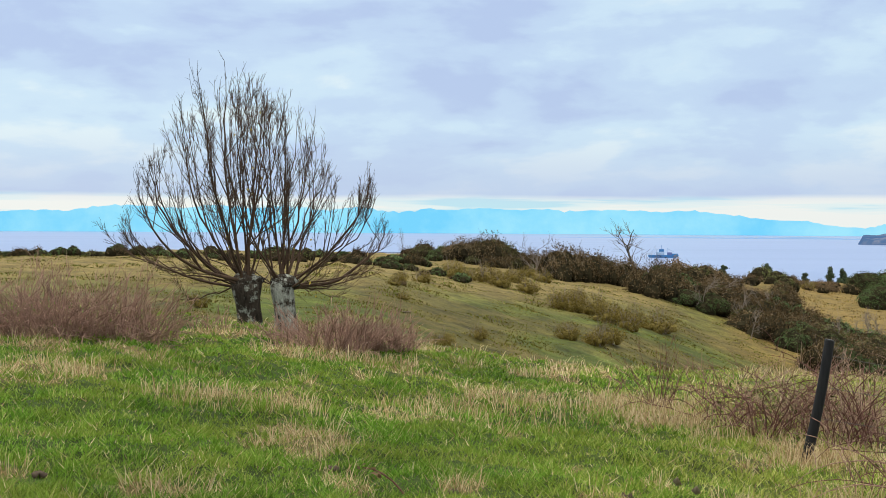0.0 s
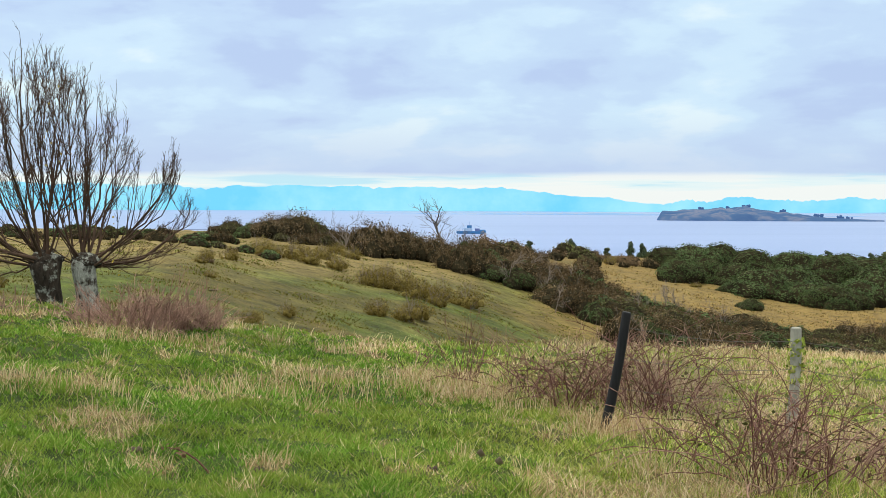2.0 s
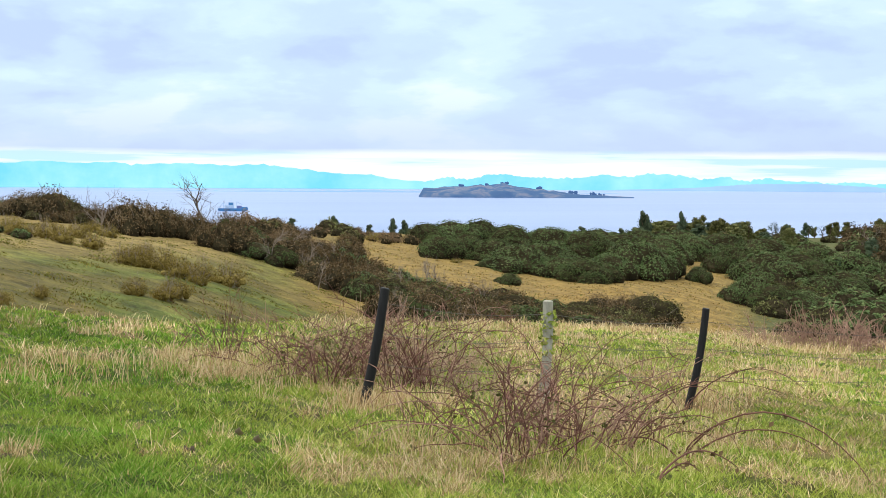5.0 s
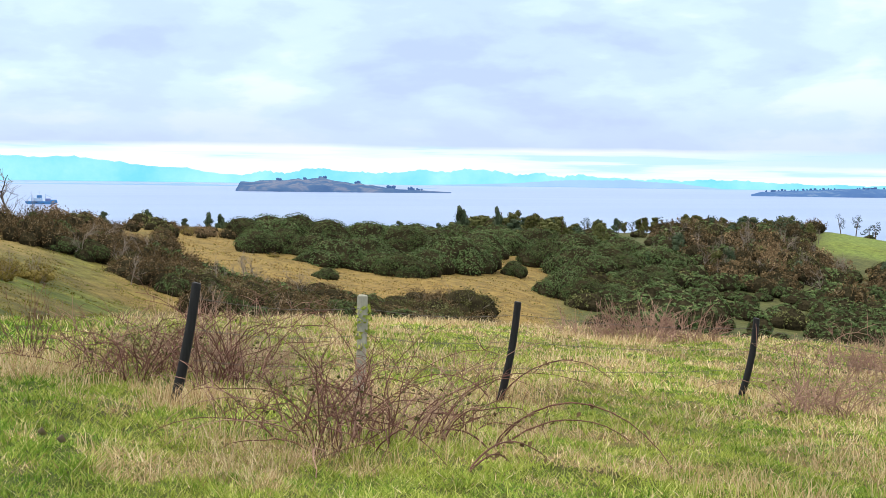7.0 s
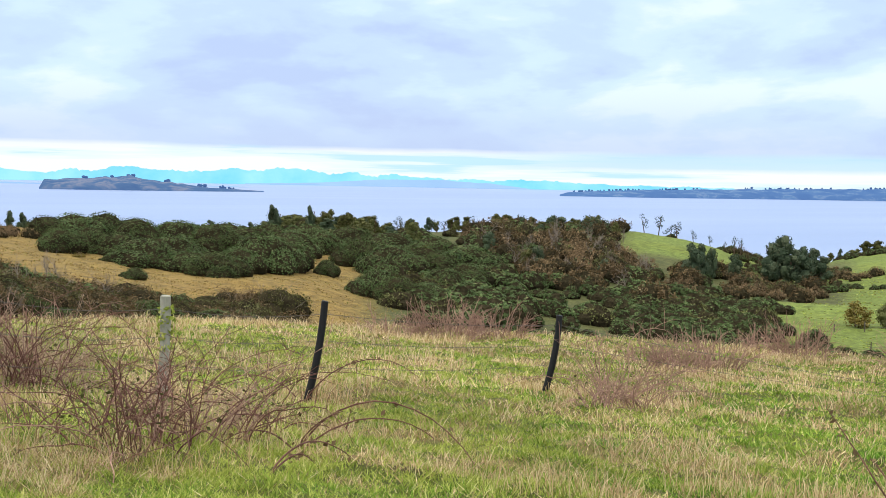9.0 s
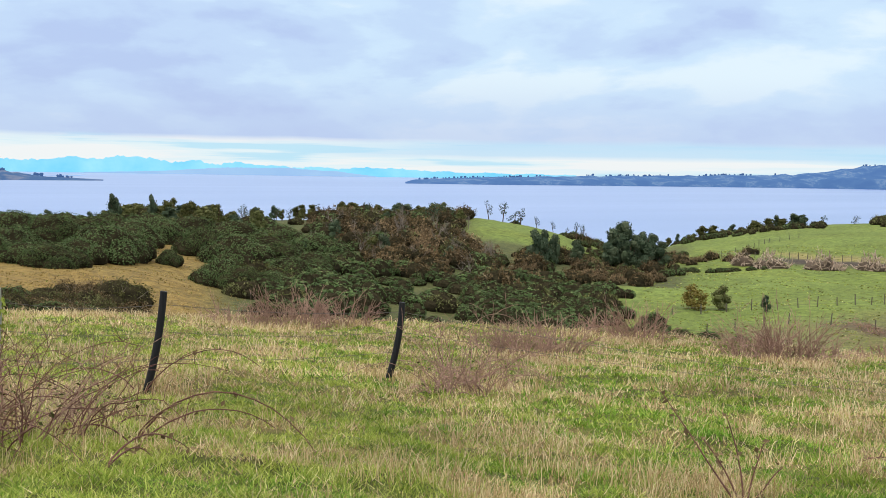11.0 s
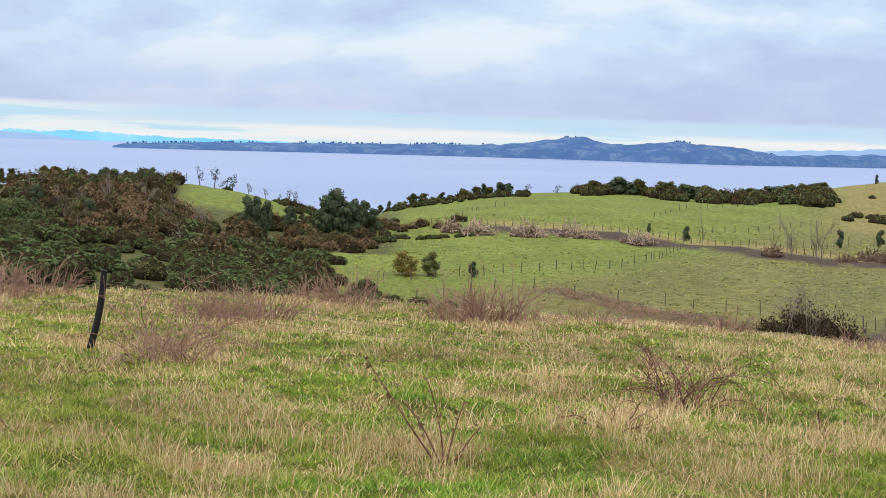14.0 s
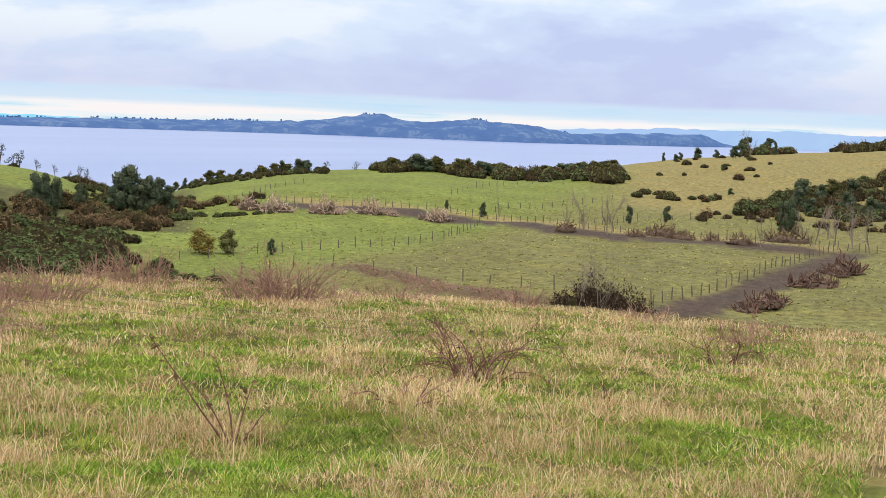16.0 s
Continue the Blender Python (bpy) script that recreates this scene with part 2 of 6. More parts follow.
M_RUST = leaf_mat("rust_leaves", [(0.0, (0.085, 0.057, 0.031)), (0.6, (0.150, 0.099, 0.054)), (1.0, (0.26, 0.185, 0.105))], 0.2)
M_GORSE = leaf_mat("yellow_scrub_leaves", [(0.0, (0.08, 0.06, 0.012)), (0.6, (0.18, 0.135, 0.035)), (1.0, (0.28, 0.22, 0.07))], 0.2)
# paled and greyed: some haze of the distance is put into the needle colour
M_CONIFER = leaf_mat("hazed_conifer_needles", [(0.0, (0.030, 0.046, 0.028)), (0.7, (0.070, 0.094, 0.054)), (1.0, (0.13, 0.145, 0.09))], 0.1)
M_TWIG = bark_mat("brown_twigs", [(0.3, (0.05, 0.03, 0.02)), (0.7, (0.15, 0.095, 0.06))])
M_CANE = bark_mat("reddish_canes", [(0.3, (0.055, 0.022, 0.020)), (0.7, (0.20, 0.095, 0.07))])
M_PINKCANE = bark_mat("pinkish_bare_canes", [(0.3, (0.10, 0.05, 0.038)), (0.7, (0.44, 0.27, 0.20))])
M_GREYTWIG = bark_mat("grey_twigs", [(0.3, (0.10, 0.08, 0.065)), (0.7, (0.28, 0.225, 0.185))])
M_DRYCANE = bark_mat("dry_tan_canes", [(0.3, (0.22, 0.125, 0.085)), (0.7, (0.58, 0.42, 0.31))])
M_YELLOW = leaf_mat("last_yellow_leaves", [(0.0, (0.30, 0.20, 0.03)), (1.0, (0.55, 0.42, 0.08))], 0.3)


def lichen_bark(name, lo, hi):
    m = Mat(name)
    g, spots_ = m.noise(16, 6, 0.7, (1, 1, 0.3)), m.noise(5.5, 7, 0.72)
    dark = m.ramp(g, [(0.35, (0.018, 0.014, 0.011)), (0.7, (0.075, 0.058, 0.043))])
    m.base(m.mix(m.ramp(spots_, [(lo, 0.0), (hi, 1.0)]), dark, m.ramp(g, [(0.3, (0.17, 0.17, 0.14)), (0.7, (0.40, 0.40, 0.34))])), 0.95, 0, 0.1).bump(g, 0.9, 0.06)
    return m.m


M_BARK, M_BARK_PALE = lichen_bark("mossy_dark_bark", 0.54, 0.62), lichen_bark("lichened_pale_bark", 0.40, 0.52)
M_LIMB = bark_mat("willow_limbs", [(0.3, (0.03, 0.019, 0.013)), (0.7, (0.11, 0.065, 0.04))])
M_DARKTWIG = leaf_mat("dark_twiggy_growth", [(0.0, (0.020, 0.013, 0.010)), (0.7, (0.055, 0.037, 0.027)), (1.0, (0.14, 0.10, 0.075))], 0.05)
# inner twigs painted near-black, so shrubs hold shade between their leaves
M_INNERSHADE = Mat("shaded_inner_twigs")
M_INNERSHADE.base(M_INNERSHADE.ramp(M_INNERSHADE.noise(3.0, 4), [(0.35, (0.014, 0.012, 0.007)), (0.7, (0.040, 0.033, 0.018))]), 1.0, 0, 0.0)
M_INNERSHADE = M_INNERSHADE.m
M_OLDWOOD = bark_mat("weathered_post_wood", [(0.3, (0.12, 0.11, 0.09)), (0.6, (0.33, 0.32, 0.26)), (0.75, (0.38, 0.40, 0.20))], 14)
M_STAKE = bark_mat("grey_stake_wood", [(0.3, (0.05, 0.042, 0.03)), (0.7, (0.17, 0.145, 0.11))], 6)
M_SOIL = bark_mat("torn_soil", [(0.3, (0.045, 0.032, 0.022)), (0.7, (0.12, 0.085, 0.06))], 1.5, 1.0, 0.1)
M_STUMP = bark_mat("torn_stumps", [(0.3, (0.035, 0.020, 0.015)), (0.6, (0.12, 0.07, 0.05)), (0.75, (0.42, 0.30, 0.22))], 3)
M_DEADWOOD = bark_mat("dead_roots", [(0.3, (0.14, 0.095, 0.065)), (0.7, (0.56, 0.43, 0.32))], 4)


def post_mat():
    m = Mat("black_plastic")
    g = m.noise(30, 4, 0.6, (1, 1, 0.1))
    m.base(m.ramp(g, [(0.3, (0.006, 0.006, 0.007)), (0.75, (0.016, 0.015, 0.016))]), 0.6, 0, 0.2).bump(g, 0.3, 0.004)
    return m.m


M_POST = post_mat()
M_WIRE = Mat("rusty_wire").base((0.10, 0.085, 0.075), 0.6, 0.6).m

# ---- mesh helpers ----
def mesh_of(name, verts, faces, mats, smooth_shade=False, slots=None):
    """One mesh from arrays of vertices and equal-sided faces."""
    verts, faces = np.asarray(verts, np.float32), np.asarray(faces, np.int32)
    me = bpy.data.meshes.new(name)
    me.vertices.add(len(verts))
    me.vertices.foreach_set("co", verts.ravel())
    k = faces.shape[1]
    me.loops.add(faces.size)
    me.loops.foreach_set("vertex_index", faces.ravel())
    me.polygons.add(len(faces))
    me.polygons.foreach_set("loop_start", np.arange(0, faces.size, k, dtype=np.int32))
    me.polygons.foreach_set("loop_total", np.full(len(faces), k, np.int32))
    for m in (mats if isinstance(mats, (list, tuple)) else [mats]):
        me.materials.append(m)
    if slots is not None:
        me.polygons.foreach_set("material_index", np.asarray(slots, np.int32))
    me.polygons.foreach_set("use_smooth", np.full(len(faces), smooth_shade))
    me.update(calc_edges=True)
    me.validate()
    return me


def part(name, me, parent, label="", where=None):
    ob = new(name, me)
    ob.parent = parent
    if where is not None:
        ob.matrix_basis = where
    return tagged(ob, label) if label else ob


def empty(name, m, label, category, group=""):
    ob = new(name)
    ob.empty_display_size = 0.2
    ob.matrix_basis = m
    return tagged(ob, label, category, group)


def scaled(x, y, z, rz=0, sx=1.0, sy=None, sz=None):
    return pose(x, y, z, 0, 0, rz) @ Matrix.Diagonal((sx, sy or sx, sz or sx, 1))


def tubes(lines, radii, sides=3):
    """Tapering round rods along many paths. lines: arrays (n, 3); radii: (start, end) for each."""
    vs, fs, base = [], [], 0
    ang = np.arange(sides) * 6.2832 / sides
    for p, (r0, r1) in zip(lines, radii):
        p = np.asarray(p, float)
        n = len(p)
        tan = np.gradient(p, axis=0)
        tan /= np.linalg.norm(tan, axis=1)[:, None] + 1e-9
        ref = np.array([1.0, 0, 0]) if abs(tan[0][0]) < 0.8 else np.array([0, 1.0, 0])
        a = np.cross(tan, ref)
        a /= np.linalg.norm(a, axis=1)[:, None] + 1e-9
        b = np.cross(tan, a)
        r = np.linspace(r0, r1, n)[:, None, None] if np.isscalar(r0) else np.asarray(r0)[:, None, None]
        ring = p[:, None] + r * (a[:, None] * np.cos(ang)[None, :, None] + b[:, None] * np.sin(ang)[None, :, None])
        vs.append(ring.reshape(-1, 3))
        i, j = np.meshgrid(np.arange(n - 1), np.arange(sides), indexing="ij")
        q = base + i * sides + j
        w = base + i * sides + (j + 1) % sides
        fs.append(np.stack([q, w, w + sides, q + sides], -1).reshape(-1, 4))
        base += n * sides
    return np.concatenate(vs), np.concatenate(fs)


def lump(seed, rings=9, segs=14, rough=0.18, flat=0.0):
    """A closed uneven ball of radius about 1, as quads."""
    th = np.linspace(0.02, math.pi - 0.02, rings)
    ph = np.arange(segs) * 6.2832 / segs
    d = np.stack([np.sin(th)[:, None] * np.cos(ph), np.sin(th)[:, None] * np.sin(ph), np.cos(th)[:, None] + 0 * ph], -1).reshape(-1, 3)
    r = 1 + rough * wave(d[:, 0] * 3 + d[:, 2], d[:, 1] * 3 - d[:, 2], 2.6, seed)
    v = d * r[:, None]
    v[:, 2] = np.where(v[:, 2] < 0, v[:, 2] * (1 - flat), v[:, 2])
    i, j = np.meshgrid(np.arange(rings - 1), np.arange(segs), indexing="ij")
    q, w = i * segs + j, i * segs + (j + 1) % segs
    return v, np.stack([q, q + segs, w + segs, w], -1).reshape(-1, 4)


def leaves(rng, centres, outward, size, slim=0.6, jitter=0.7, corners=4):
    """A small bent leaf or spray at each centre, facing roughly outward."""
    n = len(centres)
    nor = outward + jitter * rng.normal(size=(n, 3))
    nor /= np.linalg.norm(nor, axis=1)[:, None]
    t = np.cross(nor, rng.normal(size=(n, 3)))
    t /= np.linalg.norm(t, axis=1)[:, None] + 1e-9
    b = np.cross(nor, t)
    s = size * rng.uniform(0.6, 1.4, n)[:, None]
    if corners == 3:
        v = np.stack([centres - t * s * 0.9 - b * s * slim, centres + t * s * 1.3 + nor * s * 0.15, centres - t * s * 0.6 + b * s * slim * 1.3], 1).reshape(-1, 3)
        return v, np.arange(3 * n).reshape(-1, 3)
    v = np.stack([centres - t * s, centres - b * s * slim + nor * s * 0.15, centres + t * s, centres + b * s * slim + nor * s * 0.15], 1).reshape(-1, 3)
    return v, np.arange(4 * n).reshape(-1, 4)


def foliage_arrays(seed, n, size, core=0.8, lumps=5, tall=1.0, sprays=True, inner=1):
    """A shrub of radius about 1 standing on z = 0: rounded lobes, each with a dark core standing for inner shade, under
    umbrella-like sprays of leaves.
    """
    rng = np.random.RandomState(seed)
    vs, fs, slot, base = [], [], [], 0
    per = 9
    for k in range(lumps):
        a, r = rng.uniform(0, 6.283), (0 if k == 0 else rng.uniform(0.4, 0.66))
        rad = rng.uniform(0.66, 0.76) if k == 0 else rng.uniform(0.30, 0.44)
        c = np.array([r * math.cos(a), r * math.sin(a), tall * (rng.uniform(0.16, 0.5) * (1.15 - 0.7 * r) if k else 0.26)])
        stretch = np.array([1, 1, tall])
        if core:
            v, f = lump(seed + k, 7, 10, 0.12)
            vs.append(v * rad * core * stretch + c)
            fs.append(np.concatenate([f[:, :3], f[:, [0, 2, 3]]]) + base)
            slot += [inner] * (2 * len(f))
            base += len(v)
        m = max(4, int(n * rad * rad / (0.5 + 0.14 * (lumps - 1)) / per))
        d = rng.normal(size=(m, 3))
        d[:, 2] = np.where(d[:, 2] < -0.25, -d[:, 2], d[:, 2])
        d /= np.linalg.norm(d, axis=1)[:, None]
        hub = d * (rad * (rng.uniform(0.92, 1.05, m) if sprays else rng.uniform(0.80, 1.03, m)))[:, None] * stretch + c
        lift = d + np.array([0, 0, 0.12])
        lift /= np.linalg.norm(lift, axis=1)[:, None]
        hub, lift = np.repeat(hub, per, 0), np.repeat(lift, per, 0)
        off = rng.normal(size=(m * per, 3)) * (0.075 if sprays else 0.06)
        along = (off * lift).sum(1)[:, None]
        flat = off - along * lift
        if sprays:
            p = hub + flat - lift * (3.2 * (flat ** 2).sum(1)[:, None])
            v, f = leaves(rng, p, lift + 4.0 * flat, size, 0.6, 0.3, 3)
        else:
            p = hub + off * np.array([0.9, 0.9, 1.3])
            v, f = leaves(rng, p, lift, size, 0.4, 0.8, 3)
        v[:, 2] = np.maximum(v[:, 2], 0.0)
        vs.append(v)
        fs.append(f + base)
        slot += [0] * len(f)
        base += len(v)
    v = np.concatenate(vs)
    v[:, 2] = np.maximum(v[:, 2], -0.12)
    return v, np.concatenate(fs), np.array(slot)


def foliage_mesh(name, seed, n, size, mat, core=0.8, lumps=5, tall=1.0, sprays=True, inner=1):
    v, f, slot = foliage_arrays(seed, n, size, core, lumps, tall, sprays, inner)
    return mesh_of(name, v, f, (mat, M_INNERSHADE), False, slot)


def crown_mesh(name, seed, n, size, mat, lobes=9, taper=0.6, core=0.6):
    """An uneven tree crown between z = 0 and about 1, of radius about 0.5 at z scale 1, made of leafy lobes."""
    rng = np.random.RandomState(seed)
    vs, fs, base = [], [], 0
    for k in range(lobes):
        h = (k + rng.uniform(0.1, 0.9)) / lobes
        out = 0.34 * (1 - taper * h) * rng.uniform(0.2, 1.1)
        a = rng.uniform(0, 6.283)
        rad = rng.uniform(0.13, 0.24) * (1 - 0.5 * taper * h)
        c = np.array([out * math.cos(a), out * math.sin(a), 0.1 + 0.82 * h])
        if core:
            v, f = lump(seed + k, 5, 7, 0.25)
            vs.append(v * rad * core + c)
            fs.append(np.concatenate([f[:, :3], f[:, [0, 2, 3]]]) + base)
            base += len(v)
        m = n // lobes
        d = rng.normal(size=(m, 3))
        d /= np.linalg.norm(d, axis=1)[:, None]
        p = d * (rad * rng.uniform(0.7, 1.12, m))[:, None] * np.array([1.15, 1.15, 0.9]) + c
        v, f = leaves(rng, p, d, size, 0.6, 0.7, 3)
        vs.append(v)
        fs.append(f + base)
        base += len(v)
    return mesh_of(name, np.concatenate(vs), np.concatenate(fs), mat)


def arc(rng, start, lean, turn, length, droop, n=7, wobble=0.05):
    """A cane that leaves the ground at an angle and bends over."""
    p = np.zeros((n, 3))
    p[0] = start
    el = math.pi / 2 - lean
    step = length / (n - 1)
    for i in range(1, n):
        p[i] = p[i - 1] + step * np.array([math.cos(el) * math.cos(turn), math.cos(el) * math.sin(turn), math.sin(el)])
        el -= droop / (n - 1) + rng.normal(0, wobble)
        turn += rng.normal(0, wobble * 2)
    return p


def cane_mesh(name, seed, canes, spread, length, droop, mat, thick=0.006, twigs=3, upright=0.5, joints=8):
    """A leafless bush of many thin canes with side twigs; metres, standing on z = 0."""
    rng = np.random.RandomState(seed)
    lines, radii = [], []
    for _ in range(canes):
        a = rng.uniform(0, 6.283)
        r = spread * math.sqrt(rng.uniform()) * 0.5
        s = np.array([r * math.cos(a), r * math.sin(a), -0.05])
        out = a + rng.normal(0, 0.7)
        p = arc(rng, s, abs(rng.normal(0, upright)), out, length * rng.uniform(0.4, 1.1), droop * rng.uniform(0.1, 1.3), joints, 0.09)
        lines.append(p)
        radii.append((thick * rng.uniform(0.7, 1.2), thick * 0.3))
        for _ in range(twigs):
            i = rng.randint(2, len(p) - 1)
            d = p[i] - p[i - 1]
            el = math.asin(np.clip(d[2] / np.linalg.norm(d), -1, 1)) + rng.uniform(-0.3, 0.7)
            tw = arc(rng, p[i], math.pi / 2 - el, math.atan2(d[1], d[0]) + rng.normal(0, 0.8), length * rng.uniform(0.12, 0.35), 0.3, 4)
            lines.append(tw)
            radii.append((thick * 0.5, thick * 0.22))
    v, f = tubes(lines, radii, 3)
    return mesh_of(name, v, f, mat, True)


# ---- ground, sea, far shores ----
def covers(x, y):
    """Base colour of the ground: fresh green, dry straw, olive hill turf, yellow clearing, bright fields, torn soil."""
    d = np.hypot(x, y)
    b = bearing(x, y)
    dry = dryness(x, y)
    green, straw = np.array([0.030, 0.046, 0.008]), np.array([0.120, 0.092, 0.036])
    olive, yellow = np.array([0.066, 0.057, 0.015]), np.array([0.150, 0.102, 0.030])
    field, lawn = np.array([0.104, 0.132, 0.026]), np.array([0.106, 0.104, 0.035])
    green = green + (np.array([0.066, 0.076, 0.016]) - green) * smooth(4, 18, b)[..., None]
    c = green + (straw - green) * dry[..., None] * 0.8
    hill = smooth(0, 6, d - by_bearing(BROW_D, b) * 1.02)
    patch = smooth(-0.3, 0.5, wave(x, y, 17, 21))[..., None]
    c_hill = olive + (np.array([0.056, 0.076, 0.011]) - olive) * patch * 0.75
    c_hill = c_hill * (1 + 0.16 * wave(x, y, 4.2, 25) + 0.16 * wave(x, y, 1.6, 26))[..., None].clip(0.5, 1.6)
    c_hill = c_hill + (np.array([0.2, 0.145, 0.05]) - c_hill) * (smooth(0.1, 0.9, wave(x, y, 6, 22)) * 0.22)[..., None]
    far = smooth(0.62, 0.9, d / by_bearing(RIDGE_D, b))
    c_hill = c_hill + (np.array([0.155, 0.115, 0.04]) - c_hill) * (far * smooth(14, 9, b))[..., None]
    c_hill = c_hill + (yellow - c_hill) * (smooth(9, 16, b) * smooth(70, 90, d))[..., None]
    floor = smooth(30, 33, b) * smooth(54, 53, b) * smooth(85, 100, d)
    c_hill = c_hill + (np.array([0.058, 0.062, 0.020]) - c_hill) * floor[..., None]
    knoll = smooth(48, 34, np.hypot(x - 214, y - 210)) * smooth(41.5, 43.5, b)
    c_hill = c_hill + (field - c_hill) * knoll[..., None]
    valley = smooth(47, 49.0, b) * smooth(80, 105, d) * (1 - smooth(215, 225, d) * smooth(52.3, 51.3, b) * smooth(400, 360, d))
    stripe = smooth(-0.2, 0.4, wave(x, y, 40, 23))[..., None]
    c_field = lawn + (field - lawn) * smooth(-8, 8, y - 96 - 0.12 * (x - 150))[..., None]
    c_field = c_field * (0.92 + 0.14 * stripe)
    gold = smooth(69, 71.5, b) * smooth(325, 350, d)
    c_field = c_field + (np.array([0.185, 0.150, 0.058]) - c_field) * gold[..., None]
    c_field = c_field + (lawn * 1.1 - c_field) * (smooth(258, 266, x) * smooth(125, 110, y - 0.25 * (x - 260)) * 0.5)[..., None]
    wob = 1.2 * wave(x, y, 9, 24)
    margin = smooth(5, 3, np.abs(x - 252)) * smooth(44, 50, y) * smooth(178, 170, y)
    c_field = c_field + (np.array([0.19, 0.155, 0.065]) - c_field) * (0.8 * margin)[..., None]
    strip = smooth(7.6, 6.2, np.abs(x - 240 + wob)) * smooth(44, 50, y) * smooth(170, 160, y)
    strip = np.maximum(strip, smooth(4.2, 2.6, np.abs(y - 43.2 + wob * 0.6)) * smooth(128, 138, x) * smooth(252, 246, x))
    c_field = c_field + (np.array([0.046, 0.034, 0.025]) - c_field) * strip[..., None]
    bramble_strip = smooth(5.5, 3.5, np.abs(x - np.interp(y, [58, 64, 73, 80, 92], [136, 139, 141, 147, 149]) + wob)) * smooth(56, 60, y) * smooth(96, 90, y)
    c_field = c_field + (np.array([0.075, 0.048, 0.030]) - c_field) * (0.85 * bramble_strip)[..., None]
    c_hill = c_hill + (c_field - c_hill) * valley[..., None]
    return c + (c_hill - c) * hill[..., None]


def dryness(x, y):
    """0 fresh grass, 1 dry straw."""
    d = np.hypot(x, y)
    b = bearing(x, y)
    right = smooth(-6, 34, b) * 0.44 + smooth(44, 62, b) * 0.22
    v = 0.75 * wave(x, y, 3.4, 11) + 0.62 * wave(x, y, 1.1, 12) + right - 0.40 + 0.22 * smooth(11, 16, d)
    return smooth(0.10, 0.54, v)


def build_ground():
    bs = np.radians(np.concatenate([np.arange(-24, 86, 0.3), np.arange(86, 336, 2.5)]))
    ds = np.concatenate([[0.001, 0.3], np.geomspace(0.9, 6, 14), np.geomspace(6, 56, 225)[1:], np.geomspace(56, 120, 75)[1:], np.geomspace(120, 1150, 110)[1:]])
    g = np.stack([np.sin(bs)[:, None] * ds, np.cos(bs)[:, None] * ds], -1)
    x, y = g[..., 0], g[..., 1]
    v = np.stack([x, y, height(x, y)], -1)
    n, m = x.shape
    i, j = np.meshgrid(np.arange(n), np.arange(m - 1), indexing="ij")
    q, w = i * m + j, ((i + 1) % n) * m + j
    faces = np.stack([q, w, w + 1, q + 1], -1).reshape(-1, 4)[:, ::-1]
    me = mesh_of("ground", v.reshape(-1, 3), faces, M_TURF, True)
    col = me.attributes.new("cover", "FLOAT_COLOR", "POINT")
    c = covers(x, y).reshape(-1, 3)
    col.data.foreach_set("color", np.concatenate([c, np.ones((len(c), 1))], 1).astype(np.float32).ravel())
    tagged(new("ground", me), "rough green pasture falling to a valley and the sea", "ground", kind="structure")


def ring(name, r0, r1, z, mat, n=180):
    a = np.arange(n) * 6.2832 / n
    rs = np.geomspace(r0, r1, 24)
    v = np.stack([np.cos(a)[:, None] * rs, np.sin(a)[:, None] * rs, np.full((n, len(rs)), z)], -1)
    m = len(rs)
    i, j = np.meshgrid(np.arange(n), np.arange(m - 1), indexing="ij")
    q, w = i * m + j, ((i + 1) % n) * m + j
    return mesh_of(name, v.reshape(-1, 3), np.stack([q, q + 1, w + 1, w], -1).reshape(-1, 4), mat)


build_ground()
tagged(new("sea", ring("sea", 200, 4960, SEA, M_SEA)), "calm pale grey-blue sea below the hills", "sea", kind="structure")

# the haze of the distance is painted into these emitted colours
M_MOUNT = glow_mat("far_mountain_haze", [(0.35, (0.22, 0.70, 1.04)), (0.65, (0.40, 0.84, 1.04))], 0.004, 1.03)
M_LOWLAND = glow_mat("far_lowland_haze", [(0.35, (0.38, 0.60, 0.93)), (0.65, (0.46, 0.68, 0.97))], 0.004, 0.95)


def skyline(name, b0, b1, d, tops, seed, mat, label, rough=0.12, n=260, deep=60, base=SEA - 2):
    """A far range standing d metres off: a solid ridge whose top follows heights (metres above the sea) given at even steps."""
    b = np.linspace(b0, b1, n)
    u = np.linspace(0, 1, n) * (len(tops) - 1)
    h = np.interp(u, np.arange(len(tops)), tops)
    h = h * (1 + 1.2 * rough * wave(u * 1.0, u * 0.3, 0.9, seed) + 0.6 * rough * wave(u, u, 0.21, seed + 1))
    rows = []
    for k, (dd, hh) in enumerate(((0, 0.0), (deep * 0.25, 0.55), (deep * 0.6, 1.0), (deep, 0.4))):
        r = d + dd
        rows.append(np.stack([r * np.sin(np.radians(b)), r * np.cos(np.radians(b)), base + np.maximum(h * hh, 0)], -1))
    v = np.stack(rows, 1)
    i, j = np.meshgrid(np.arange(n - 1), np.arange(3), indexing="ij")
    q = i * 4 + j
    return tagged(new(name, mesh_of(name, v.reshape(-1, 3), np.stack([q, q + 4, q + 5, q + 1], -1).reshape(-1, 4), mat)), label, "backdrop", kind="structure")


